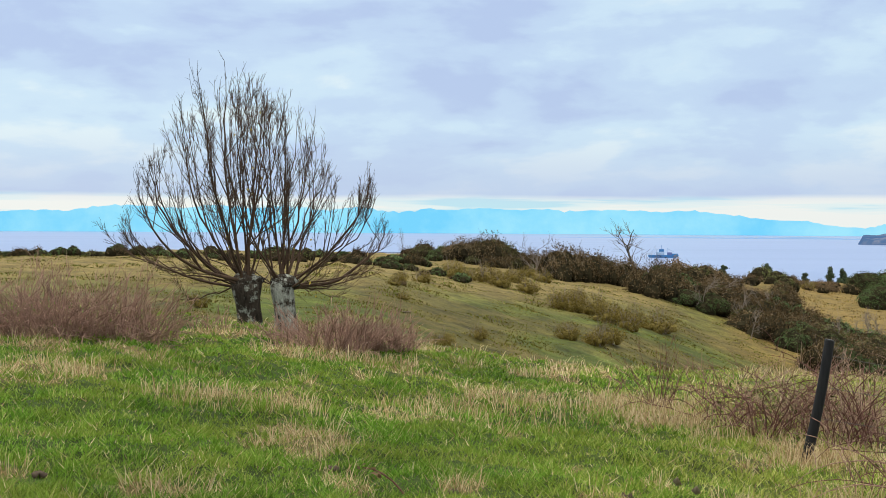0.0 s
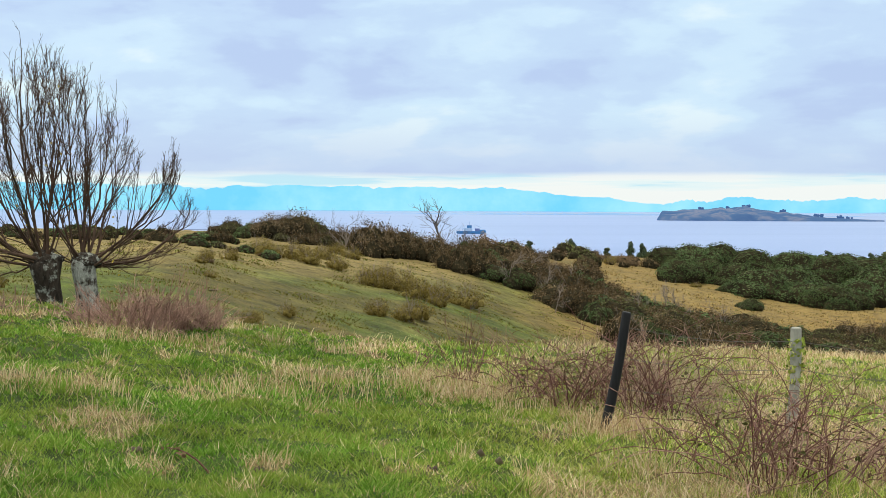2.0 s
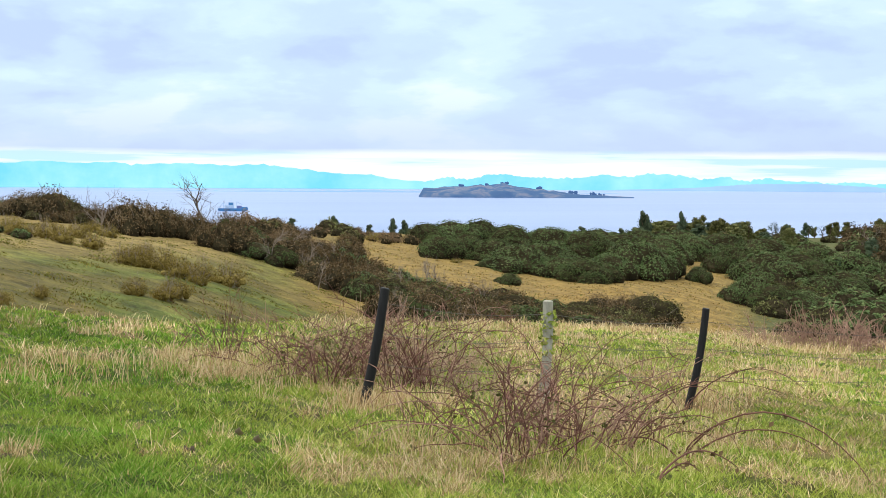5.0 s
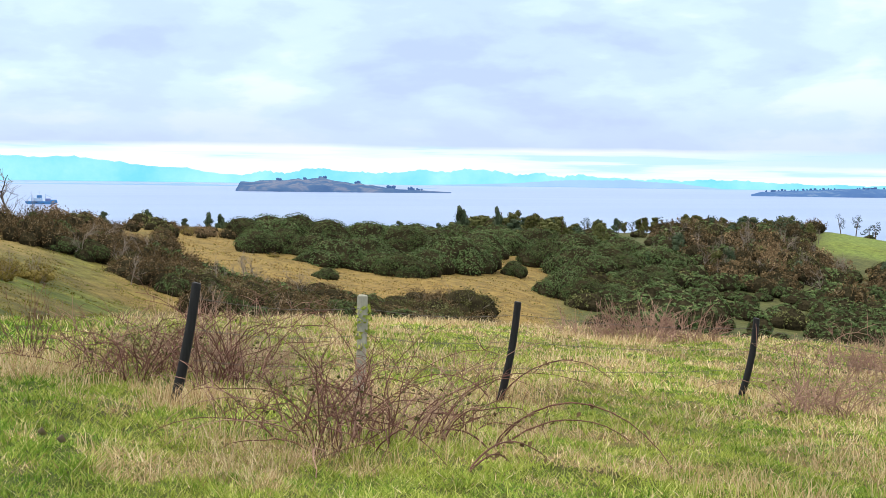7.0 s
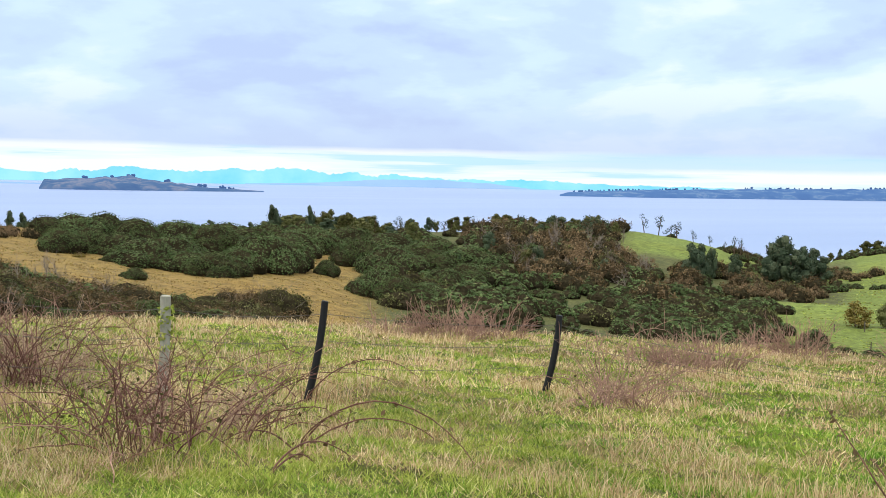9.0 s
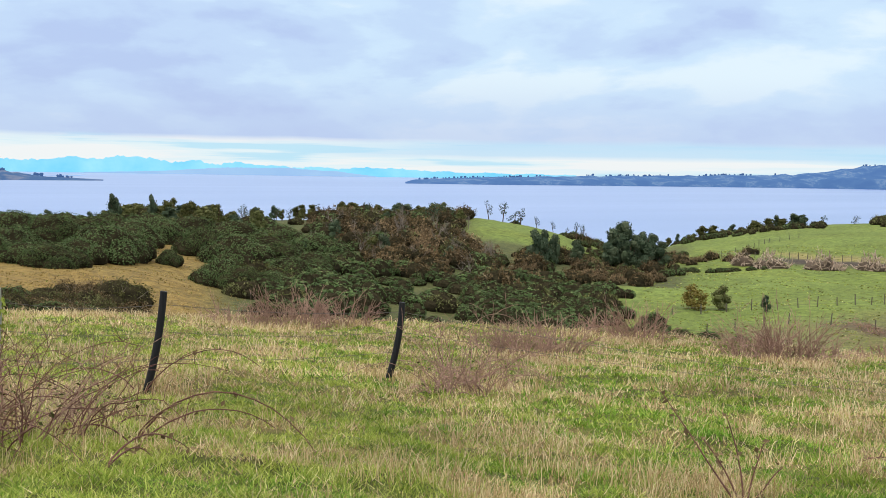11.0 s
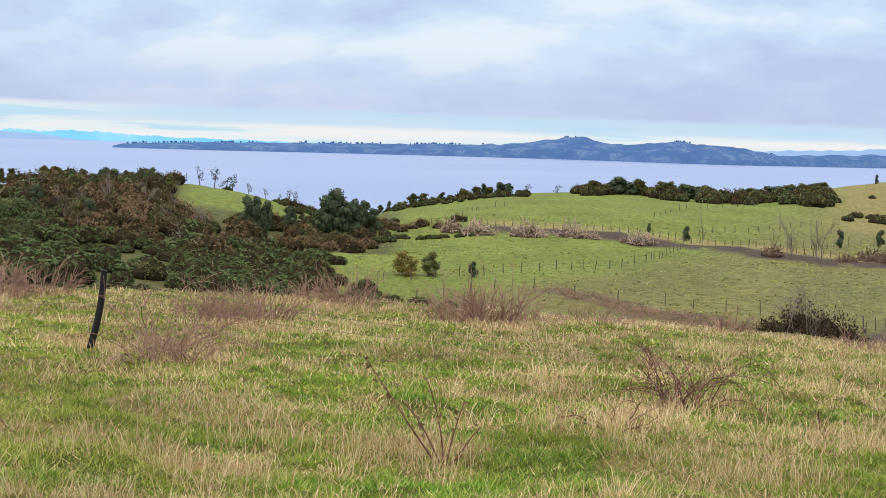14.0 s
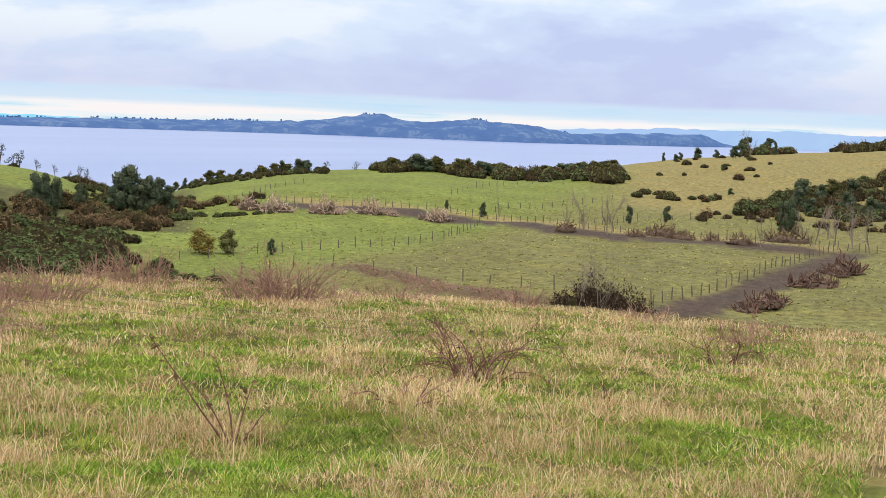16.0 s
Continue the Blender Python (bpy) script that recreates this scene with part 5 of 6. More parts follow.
# ---- the pollard willow ----
def pollard():
    rng = np.random.RandomState(12)
    x0, y0 = at(-8.45, 26.5)
    e = empty("willow_tree", pose(x0, y0, ground(x0, y0) - 0.03, 0, 0, 8.45), "old leafless pollard willow with two stout lichened trunks", "tree")
    heads = []
    for dx, r, h, seed in ((0.0, 0.25, 1.0, 1), (0.74, 0.22, 0.98, 2)):
        zs = np.linspace(-0.3, h, 10)
        line = np.stack([dx + 0.05 * np.sin(zs * 3 + seed), 0.05 * np.cos(zs * 2.2 + seed), zs], -1)
        rad = r * np.array([1.35, 1.2, 1.05, 0.97, 0.93, 0.92, 0.97, 1.08, 1.15, 0.7])
        v, f = tubes([line], [(rad, 0)], 16)
        c = np.repeat(line, 16, 0)
        v = c + (v - c) * (1 + 0.18 * wave(v[:, 0] * 5 + v[:, 2], v[:, 1] * 5 + v[:, 2] * 1.5, 1.8, seed))[:, None]
        part("trunk", mesh_of("trunk", v, f, (M_BARK, M_BARK_PALE)[seed - 1], True), e, ("dark mossy trunk", "pale lichened trunk")[seed - 1])
        heads.append(np.array([dx, 0, h - 0.08]))
        kv, kf = lump(seed * 5, 9, 12, 0.3)
        part("knuckle", mesh_of("knuckle", kv * np.array([r * 1.3, r * 1.2, r * 0.75]) + heads[-1], kf, M_BARK, True), e, "gnarled pollard head")
    # height of the crown's outline across its width
    reach = lambda u: np.interp(u, [-2.5, -2.1, -1.56, -1.2, -0.42, 0.0, 0.72, 1.4, 1.85, 2.3, 2.6, 2.95], [1.9, 3.0, 4.5, 4.7, 5.2, 5.0, 4.55, 4.0, 3.0, 3.2, 2.6, 1.8])
    lines, radii, twl, twr = [], [], [], []

    def sprigs(p, n, lo, long):
        for _ in range(n):
            i = rng.randint(lo, len(p))
            d = p[i] - p[i - 1]
            d /= np.linalg.norm(d)
            q = d + rng.normal(0, 0.33, 3) + np.array([0, 0, 0.3])
            q /= np.linalg.norm(q)
            ln = rng.uniform(0.3, 1.0) * long
            m = np.array([p[i] + q * ln * w + np.array([0, 0, 0.15 * ln * w * w]) + rng.normal(0, 0.012, 3) * (w > 0) for w in np.linspace(0, 1, 6)])
            twl.append(m)
            twr.append((0.0048, 0.0024))
            for _ in range(rng.randint(1, 4)):
                j = rng.randint(1, 5)
                q2 = q + rng.normal(0, 0.42, 3) + np.array([0, 0, 0.2])
                q2 /= np.linalg.norm(q2)
                twl.append(np.array([m[j] + q2 * ln * 0.5 * w for w in np.linspace(0, 1, 4)]))
                twr.append((0.0034, 0.002))

    def grow(p, r0, n, longest):
        """Side branches that leave a limb at a narrow angle and turn upwards, with fine twigs."""
        for _ in range(n):
            i = rng.randint(2, len(p) - 2)
            d = p[i] - p[i - 1]
            d /= np.linalg.norm(d)
            q = d + rng.normal(0, 0.34, 3)
            room = max(0.35, reach(p[i][0] + 0.4 * q[0]) - p[i][2])
            ln = min(longest, room * 0.85) * rng.uniform(0.45, 1.0)
            m = [p[i]]
            for _ in range(7):
                q = q / np.linalg.norm(q) + np.array([0, 0, 0.13]) + rng.normal(0, 0.06, 3)
                m.append(m[-1] + q / np.linalg.norm(q) * ln / 7)
            m = np.array(m)
            lines.append(m)
            radii.append((max(0.007, r0 * (0.62 - 0.045 * i)), 0.003))
            sprigs(m, 8, 3, 0.42)

    plan = [(0, -1.8 + 2.6 * (k + rng.uniform(0.0, 1.0)) / 11, 1.0) for k in range(11)] + [(1, -0.7 + 2.3 * (k + rng.uniform(0.0, 1.0)) / 9, 1.0) for k in range(9)]
    plan += [(0, u, 1.0) for u in (-2.4, -2.1, -1.9)] + [(1, u, 1.0) for u in (1.75, 2.05, 2.3, 2.6, 2.8)]
    plan += [(k % 2, rng.uniform(-1.7, 1.6), rng.uniform(0.4, 0.8)) for k in range(12)]
    for head, u, share in plan:
        s = heads[head] + np.array([rng.normal(0, 0.11), rng.normal(0, 0.09), rng.uniform(-0.15, 0.08)])
        top = s[2] + (reach(u) - s[2]) * rng.uniform(0.86, 1.0) * share
        depth = rng.normal(0, 0.9)
        n = 13
        t = np.linspace(0, 1, n)
        far = abs(u - heads[head][0])
        run = t ** 0.85 if far < 1.2 else np.sin(t * 1.57)
        p = np.stack([s[0] + (u - s[0]) * run, s[1] + depth * run, s[2] + (top - s[2]) * t ** (1.0 + 0.2 * far)], -1)
        p[1:] += np.cumsum(rng.normal(0, 0.032, (n - 1, 3)), 0) * np.sin(t[1:, None] * 2.6)
        r0 = rng.uniform(0.02, 0.044) if share == 1.0 else rng.uniform(0.008, 0.016)
        lines.append(p)
        radii.append((r0, 0.0045))
        grow(p, r0, 6 if share == 1.0 else 2, 1.9)
        sprigs(p, 8, 6, 0.45)
    # low outer boughs that sweep down and out
    for u, z1 in ((-2.85, 1.75), (-1.6, 0.45), (-2.1, 1.3), (3.05, 1.45), (2.7, 1.1), (2.1, 0.75), (1.6, 0.8)):
        t = np.linspace(0, 1, 13)
        s = heads[0 if u < 0 else 1]
        p = np.stack([s[0] + (u - s[0]) * t, rng.normal(0, 0.5) * t, s[2] + (z1 - s[2]) * t ** 1.4 - 0.10 * np.sin(t * 3.14)], -1)
        p[1:-1] += rng.normal(0, 0.03, (11, 3))
        lines.append(p)
        radii.append((0.021, 0.004))
        grow(p, 0.018, 3, 0.7)
        sprigs(p, 8, 3, 0.5)
    tips = np.array([p[rng.randint(3, 6)] for p in lines[::3]])
    tips = tips[np.abs(tips[:, 0] - 0.3) < 1.0] + rng.normal(0, 0.1, (1, 3))
    v, f = leaves(rng, tips, np.tile([0, -1.0, 0.3], (len(tips), 1)), 0.03)
    part("leaf_spray", mesh_of("leaf_spray", v, f, M_YELLOW), e, "few last yellow leaves")["kind"] = "stuff"
    for p in lines:
        p[:, 2] -= 0.7 * np.maximum(p[:, 2] - reach(p[:, 0]), 0)
    inside = [k for k, p in enumerate(twl) if (p[:, 2] - reach(p[:, 0])).max() < 0.3]
    twl, twr = [twl[k] for k in inside], [twr[k] for k in inside]
    for p, r in zip(lines, radii):
        v, f = tubes([p], [r], 6)
        part("limb", mesh_of("limb", v, f, M_LIMB, True), e)
    v, f = tubes(twl, twr, 3)
    part("twig_spray", mesh_of("twig_spray", v, f, M_LIMB, True), e, "fine leafless twigs")["kind"] = "stuff"


pollard()


# ---- canes and brambles of the pasture ----
def bramble_cane(seed, w, h, mat, thick):
    """One cane that climbs out of the clump, arches over and hangs, with short side shoots."""
    rng = np.random.RandomState(seed)
    a, r = rng.uniform(0, 6.283), w * 0.22 * math.sqrt(rng.uniform())
    p = arc(rng, (r * math.cos(a), r * math.sin(a), -0.04), rng.uniform(0.08, 0.8), a + rng.normal(0, 0.5), h * rng.uniform(0.9, 1.9), rng.uniform(0.5, 2.2), 12, 0.13)
    p[:, 2] = np.maximum(p[:, 2], -0.04) * min(1.0, h * rng.uniform(0.8, 1.1) / max(0.05, p[:, 2].max()))
    lines, radii = [p], [(thick * rng.uniform(0.8, 1.15), thick * 0.35)]
    for _ in range(rng.randint(4, 9)):
        i = rng.randint(2, 11)
        lines.append(arc(rng, p[i], rng.uniform(0.1, 1.2), rng.uniform(0, 6.283), h * rng.uniform(0.1, 0.4), 0.8, 5, 0.1))
        radii.append((thick * 0.5, thick * 0.22))
    v, f = tubes(lines[:1], radii[:1], 4)
    w, g = tubes(lines[1:], radii[1:], 3)
    return mesh_of("cane", v, f, mat, True), mesh_of("twig_spray", w, g, mat, True)


def thicket(name, b, d, w, h, mat, seed, canes, label, droop=0.8, upright=0.45, thick=0.005, leafy=0, group="bare cane bushes"):
    """A bush of canes about w wide and h high."""
    x, y = at(b, d)
    e = empty(name, pose(x, y, ground(x, y), 0, 0, seed * 47), label, "bush", group)
    px = max(1.0, d / 13)
    if group == "bare cane bushes":
        part("cane_tangle", cane_mesh("cane_tangle", 900 + seed, canes, w * 0.75, h * 1.25, droop, mat, thick * px ** 0.6, 4, upright), e)["kind"] = "stuff"
    else:
        for k in range(int(canes * 0.42)):
            cane, shoots = bramble_cane(seed * 100 + k, w, h, mat if k % 4 else M_PINKCANE, thick * px ** 0.6)
            part("twig_spray", shoots, part("cane", cane, e))["kind"] = "stuff"
    if leafy:
        rng = np.random.RandomState(seed)
        a, r = rng.uniform(0, 6.283, leafy), w * 0.5 * np.sqrt(rng.uniform(0, 1, leafy))
        p = np.stack([r * np.cos(a), r * np.sin(a), h * (0.3 + 0.6 * rng.uniform(0, 1, leafy) * (1 - r / (w * 0.6)))], -1)
        v, f = leaves(rng, p, np.tile([0, 0, 1.0], (leafy, 1)), 0.022)
        part("leaf_spray", mesh_of("leaf_spray", v, f, M_OLIVE), e, "few remaining brown-green leaves")["kind"] = "stuff"
    return e


seed = 0
for b, d, w, h, n in ((-20.5, 18.5, 1.6, 1.1, 150), (-18.4, 19.0, 1.8, 1.25, 170), (-16.8, 18.6, 1.4, 1.1, 150), (-15.2, 18.9, 1.5, 1.2, 160), (-13.7, 19.0, 1.4, 1.15, 160), (-12.4, 19.8, 1.0, 0.8, 90), (-5.6, 20.5, 1.5, 0.85, 150), (-4.4, 20.2, 1.4, 0.95, 150), (-3.2, 20.6, 1.2, 0.85, 130), (-2.2, 20.6, 1.0, 0.75, 110), (-7.2, 22.0, 1.2, 0.55, 80), (-10.2, 22.5, 1.0, 0.45, 50)):
    seed += 1
    thicket("cane_bush", b, d, w, h * 0.78, M_PINKCANE, seed, int(n * 0.7), "dense pinkish leafless cane bush at the field's edge", 1.3, 0.6, 0.0075)
for b, d, w, h, n in ((33.2, 34.0, 2.2, 0.75, 130), (35.3, 34.6, 2.4, 0.95, 150), (37.3, 36.0, 2.2, 0.85, 140), (45.4, 28.5, 1.5, 0.95, 110), (46.9, 29.8, 1.4, 0.85, 100), (44.2, 29.0, 1.2, 0.7, 80), (50.2, 40.5, 2.2, 1.1, 140), (48.6, 42.5, 1.6, 0.8, 90), (55.2, 34.6, 1.9, 1.15, 130), (56.6, 34.6, 1.9, 1.25, 140), (58.4, 39.0, 2.0, 0.6, 90), (61.0, 41.0, 3.0, 0.55, 110), (72.0, 37.5, 1.5, 0.7, 80), (76.5, 27.0, 1.5, 0.7, 60), (66.5, 42.0, 1.2, 0.9, 50)):
    seed += 1
    thicket("cane_bush", b, d, w, h, M_PINKCANE, seed, int(n * 0.7), "wide pinkish leafless cane bush on the brow", 1.3, 0.75, 0.0075)
for b, d, w, h, n in ((16.0, 15.6, 1.3, 0.75, 110), (17.4, 15.4, 1.4, 0.8, 120), (18.8, 15.2, 1.2, 0.7, 100), (14.6, 16.0, 1.0, 0.6, 70), (20.6, 14.6, 1.2, 0.55, 70), (23.0, 11.6, 1.3, 0.6, 90), (24.8, 12.0, 1.3, 0.6, 90)):
    seed += 1
    thicket("cane_bush", b, d, w, h, M_DRYCANE, seed, int(n * 0.5), "thin pinkish dry canes among the brambles", 1.0, 0.5, 0.004)
for b, d, w, h, n, lf in ((12.2, 15.4, 1.2, 0.7, 50, 90), (13.6, 14.8, 1.2, 0.75, 60, 80), (16.6, 14.6, 1.6, 0.95, 80, 90), (18.4, 14.8, 1.5, 0.85, 66, 60), (14.9, 15.2, 1.2, 0.8, 66, 50), (21.2, 11.0, 1.3, 0.8, 40, 50), (22.4, 10.4, 1.6, 0.95, 60, 90), (24.0, 10.8, 1.6, 0.95, 56, 90), (25.8, 11.3, 1.4, 0.85, 44, 60), (27.6, 12.2, 1.0, 0.6, 30, 30), (42.6, 18.6, 1.5, 1.1, 80, 30), (44.0, 18.2, 1.3, 0.85, 56, 20), (42.2, 17.2, 1.0, 0.5, 30, 10), (65.6, 16.6, 1.3, 0.9, 66, 12), (64.8, 16.9, 1.0, 0.6, 26, 8), (62.6, 13.4, 0.9, 0.5, 26, 6), (75.6, 22.6, 1.2, 0.6, 40, 6), (18.3, 11.2, 0.8, 0.4, 18, 10), (71.8, 15.2, 0.9, 0.4, 18, 4), (7.0, 18.0, 0.7, 0.35, 14, 0)):
    seed += 1
    thicket("bramble", b, d, w, h, M_CANE if b < 35 or b > 60 else M_PINKCANE, seed, n, "arching reddish bramble canes with a few leaves", 2.0, 0.9, 0.0072, lf, "brambles in the pasture")


for k in range(14):
    y = 58 + 2.5 * k
    x = float(np.interp(y, [58, 64, 73, 80, 92], [136, 139, 141, 147, 149])) + 2.5 * math.sin(k * 2.1)
    thicket("cane_bush", math.degrees(math.atan2(x, y)), math.hypot(x, y), 4.5, 0.7, M_PINKCANE, 100 + k, 46, "low brown bramble thicket along the field fence", 1.6, 0.9, 0.0075)
thicket("cane_bush", 9.4, 16.5, 0.35, 0.8, M_CANE, 95, 20, "upright fan of thin brown bare shoots", 0.6, 0.5, 0.0055)


def long_canes(b, d, specs, label):
    """Single long bramble shoots: (turn, lean, length, droop)."""
    x, y = at(b, d)
    rng = np.random.RandomState(int(d * 100 + b))
    e = empty("bramble_shoot", pose(x, y, ground(x, y)), label, "bramble", "brambles in the pasture")
    for turn, lean, length, droop in specs:
        p = arc(rng, (0, 0, -0.03), lean, radians(turn), length, droop, 12, 0.04)
        v, f = tubes([p], [(0.009, 0.004)], 5)
        shoot = part("shoot", mesh_of("shoot", v, f, M_CANE, True), e)
        q = p[rng.randint(5, 12, 9)] + rng.normal(0, 0.02, (9, 3))
        v, f = leaves(rng, q, np.tile([0, 0, 1.0], (9, 1)), 0.028)
        part("leaf_spray", mesh_of("leaf_spray", v, f, M_RUST), shoot, "withered leaves")["kind"] = "stuff"


long_canes(29.4, 11.1, ((-33, 0.55, 1.9, 1.9), (-20, 0.9, 1.3, 1.4), (150, 0.6, 0.7, 1.4), (-60, 0.35, 0.6, 0.9)), "long arching bramble shoots over the grass")
long_canes(28.2, 9.6, ((30, 0.9, 0.8, 1.5), (10, 0.6, 1.0, 2.0)), "long arching bramble shoots over the grass")
long_canes(55.9, 10.4, ((128, 0.62, 1.22, 0.35), (120, 0.3, 0.7, 0.5), (60, 0.12, 0.78, 0.3), (-50, 0.5, 0.5, 0.5), (-20, 0.2, 0.6, 0.4)), "bent bramble shoot leaning out of dry grass")
long_canes(29.3, 16.0, ((-35, 0.5, 1.9, 2.0), (145, 0.55, 1.7, 2.1)), "long arching bramble shoots by the fence")
long_canes(66.0, 16.8, ((170, 0.55, 1.0, 1.2), (10, 0.75, 1.3, 1.6), (60, 0.3, 0.8, 0.6)), "long arching bramble shoots over the grass")
long_canes(-1.5, 9.0, ((160, 0.6, 0.4, 1.0),), "short bent bramble shoot in the grass")

# ---- the fence by the standpoint ----
def cap_mesh(r, mat):
    bm = bmesh.new()
    bmesh.ops.create_cone(bm, cap_ends=True, segments=14, radius1=r, radius2=r * 0.86, depth=0.014)
    me = bpy.data.meshes.new("cap")
    bm.to_mesh(me)
    bm.free()
    me.materials.append(mat)
    return me


def near_post(b, d, top, lean, mat, label, r0, r1, bow, seed, cap):
    x, y = at(b, d)
    e = empty("fence_post", pose(x, y, ground(x, y), 0, 0, -b), label, "fence post", "posts of the near fence")
    tall = top - ground(x, y)
    zs = np.concatenate([[-0.3, 0.0], np.linspace(0.15, 1, 8) * tall])
    line = np.stack([math.tan(radians(lean)) * zs + bow * np.sin(np.clip(zs / tall, 0, 1) * 3.14), 0.012 * np.cos(zs * 3 + seed), zs], -1)
    v, f = tubes([line], [(r0, r1)], 14)
    if not cap:
        c = np.repeat(line, 14, 0)
        v = c + (v - c) * (1 + 0.14 * wave(v[:, 0] * 14 + seed, v[:, 1] * 14 + v[:, 2] * 2, 1.6, seed))[:, None]
    part("shaft", mesh_of("shaft", v, f, mat, True), e)
    part("cap", cap_mesh(r1 * 1.0, mat), e, "", Matrix.Translation(line[-1] + np.array([0, 0, 0.004])) @ pose(0, 0, 0, 0, lean, 0))
    return [Vector((x, y, ground(x, y))) + pose(0, 0, 0, 0, 0, -b) @ Vector([np.interp(z, line[:, 2], line[:, k]) for k in range(3)]) for z in (tall * 0.88, tall * 0.62, tall * 0.36)]


BLACK = "leaning black plastic fence post in dry grass"
HOLD = []
HOLD.append(near_post(15.51, 13.05, 0.518, 10.0, M_POST, BLACK, 0.052, 0.047, 0.015, 1, True))
HOLD.append(near_post(23.3, 14.7, 0.255, 2.5, M_OLDWOOD, "weathered grey wooden fence post with yellow-green lichen", 0.066, 0.055, 0.02, 4, False))
HOLD.append(near_post(29.48, 16.3, 0.053, 9.5, M_POST, BLACK, 0.05, 0.045, 0.03, 2, True))
HOLD.append(near_post(39.80, 18.75, -0.315, 9.5, M_POST, BLACK, 0.05, 0.045, 0.035, 3, True))


def lichen_tufts():
    rng = np.random.RandomState(6)
    x, y = at(23.3, 14.7)
    e = empty("climbing_plant", pose(x, y, ground(x, y)), "yellow-green creeper clinging to the old wooden post", "plant")
    for z0, r, n in ((1.02, 0.08, 40), (0.9, 0.10, 60), (0.75, 0.09, 50), (0.6, 0.08, 36)):
        d = rng.normal(size=(n, 3))
        d /= np.linalg.norm(d, axis=1)[:, None]
        v, f = leaves(rng, d * r * np.array([1, 1, 0.8]) + np.array([0.02 + z0 * 0.04, 0, z0]), d, 0.03)
        part("leaf_spray", mesh_of("leaf_spray", v, f, M_GRASSDRY), e)["kind"] = "stuff"


lichen_tufts()


def wires():
    rng = np.random.RandomState(2)
    ends = list(HOLD)
    last = ends[-1]
    far = []
    for b, d in ((52.0, 22.0), (64.0, 25.0)):
        x, y = at(b, d)
        far.append([Vector((x, y, ground(x, y) + h)) for h in (0.75, 0.5, 0.28)])
    for strand in range(3):
        e = empty("fence_wire", Matrix.Identity(4), "thin sagging rusty barbed wire of the near fence", "fence wire", "wires of the near fence")
        for a, c in zip(ends[:-1], ends[1:]):
            p, q = np.array(a[strand]), np.array(c[strand])
            t = np.linspace(0, 1, 14)
            line = p + (q - p) * t[:, None]
            line[:, 2] -= 0.06 * np.sin(t * 3.14)
            v, f = tubes([line], [(0.0026, 0.0026)], 4)
            part("strand", mesh_of("strand", v, f, M_WIRE, True), e)
            barbs = [np.array([line[i] + [0, 0, 0.018], line[i], line[i] + [0.012, 0, -0.016]]) for i in range(1, 13)]
            v, f = tubes(barbs, [(0.002, 0.002)] * len(barbs), 3)
            part("barbs", mesh_of("barbs", v, f, M_WIRE), e)["kind"] = "stuff"
        if strand < 2:
            p, q = np.array(last[strand]), np.array(far[1][2]) + np.array([0, 0, -0.1 - 0.1 * strand])
            t = np.linspace(0, 1, 22)
            line = p + (q - p) * t[:, None]
            line[:, 2] -= 0.12 * np.sin(t * 3.14)
            line[:, 2] = np.maximum(line[:, 2], height(line[:, 0], line[:, 1]) + 0.05)
            v, f = tubes([line], [(0.003, 0.003)], 4)
            part("strand", mesh_of("strand", v, f, M_WIRE, True), e)


wires()


# ---- field fences in the valley ----
def stake_mesh(seed):
    zs = np.linspace(-0.3, 1.15, 4)
    v, f = tubes([np.stack([0.03 * np.sin(zs * 2 + seed), 0.02 * np.cos(zs + seed), zs], -1)], [(0.075, 0.06)], 6)
    return mesh_of("stake", v, f, M_STAKE, True)


STAKES = [stake_mesh(i) for i in range(3)]


def field_fence(points, gap, label):
    e = empty("field_fence", Matrix.Identity(4), label, "fence", "field fences in the valley")
    rng = np.random.RandomState(int(points[0][0]))
    pts = [np.array(p, float) for p in points]
    line = []
    for a, b in zip(pts[:-1], pts[1:]):
        n = max(1, int(np.linalg.norm(b - a) / gap))
        for i in range(n):
            line.append(a + (b - a) * i / n)
    line.append(pts[-1])
    tops = []
    for p in line:
        p = p + rng.normal(0, 0.12, 2)
        z = ground(*p)
        k = rng.uniform(0.8, 1.2)
        part("stake", STAKES[rng.randint(3)], e, "", pose(p[0], p[1], z, rng.normal(0, 3), rng.normal(0, 3), rng.uniform(0, 360)) @ Matrix.Diagonal((1.2, 1.2, k * 1.2, 1)))
        tops.append((p[0], p[1], z))
    for h in (0.45, 0.95):
        v, f = tubes([np.array(tops) + [0, 0, h]], [(0.012, 0.012)], 3)
        part("wire", mesh_of("wire", v, f, M_WIRE), e)


STAKED = "field fence of grey wooden stakes and wire"
field_fence([(236, 176), (243, 159), (248, 145), (250, 130), (250.5, 112), (250, 95), (250.5, 68), (251, 49), (253, 30)], 1.7, STAKED)
field_fence([(140, 112), (157, 107), (172, 104), (198, 102.4), (234, 113)], 3.6, STAKED)
field_fence([(128, 97), (142, 95), (150, 88), (153, 76), (150, 62), (146, 48)], 4.2, STAKED)
field_fence([(140, 47.2), (162.5, 47), (188, 46.8), (220, 47.5), (247, 47.5)], 3.4, STAKED)
field_fence([(255, 186), (284, 197), (300, 199)], 4.5, STAKED)
field_fence([(293, 150), (310, 154), (338, 157), (347, 152), (356, 146)], 5.0, STAKED)
field_fence([(256, 123), (285, 122), (308, 121), (326, 120)], 5.5, STAKED)
field_fence([(262, 100), (278, 99), (294, 93), (302, 83), (308, 74)], 4.0, STAKED)


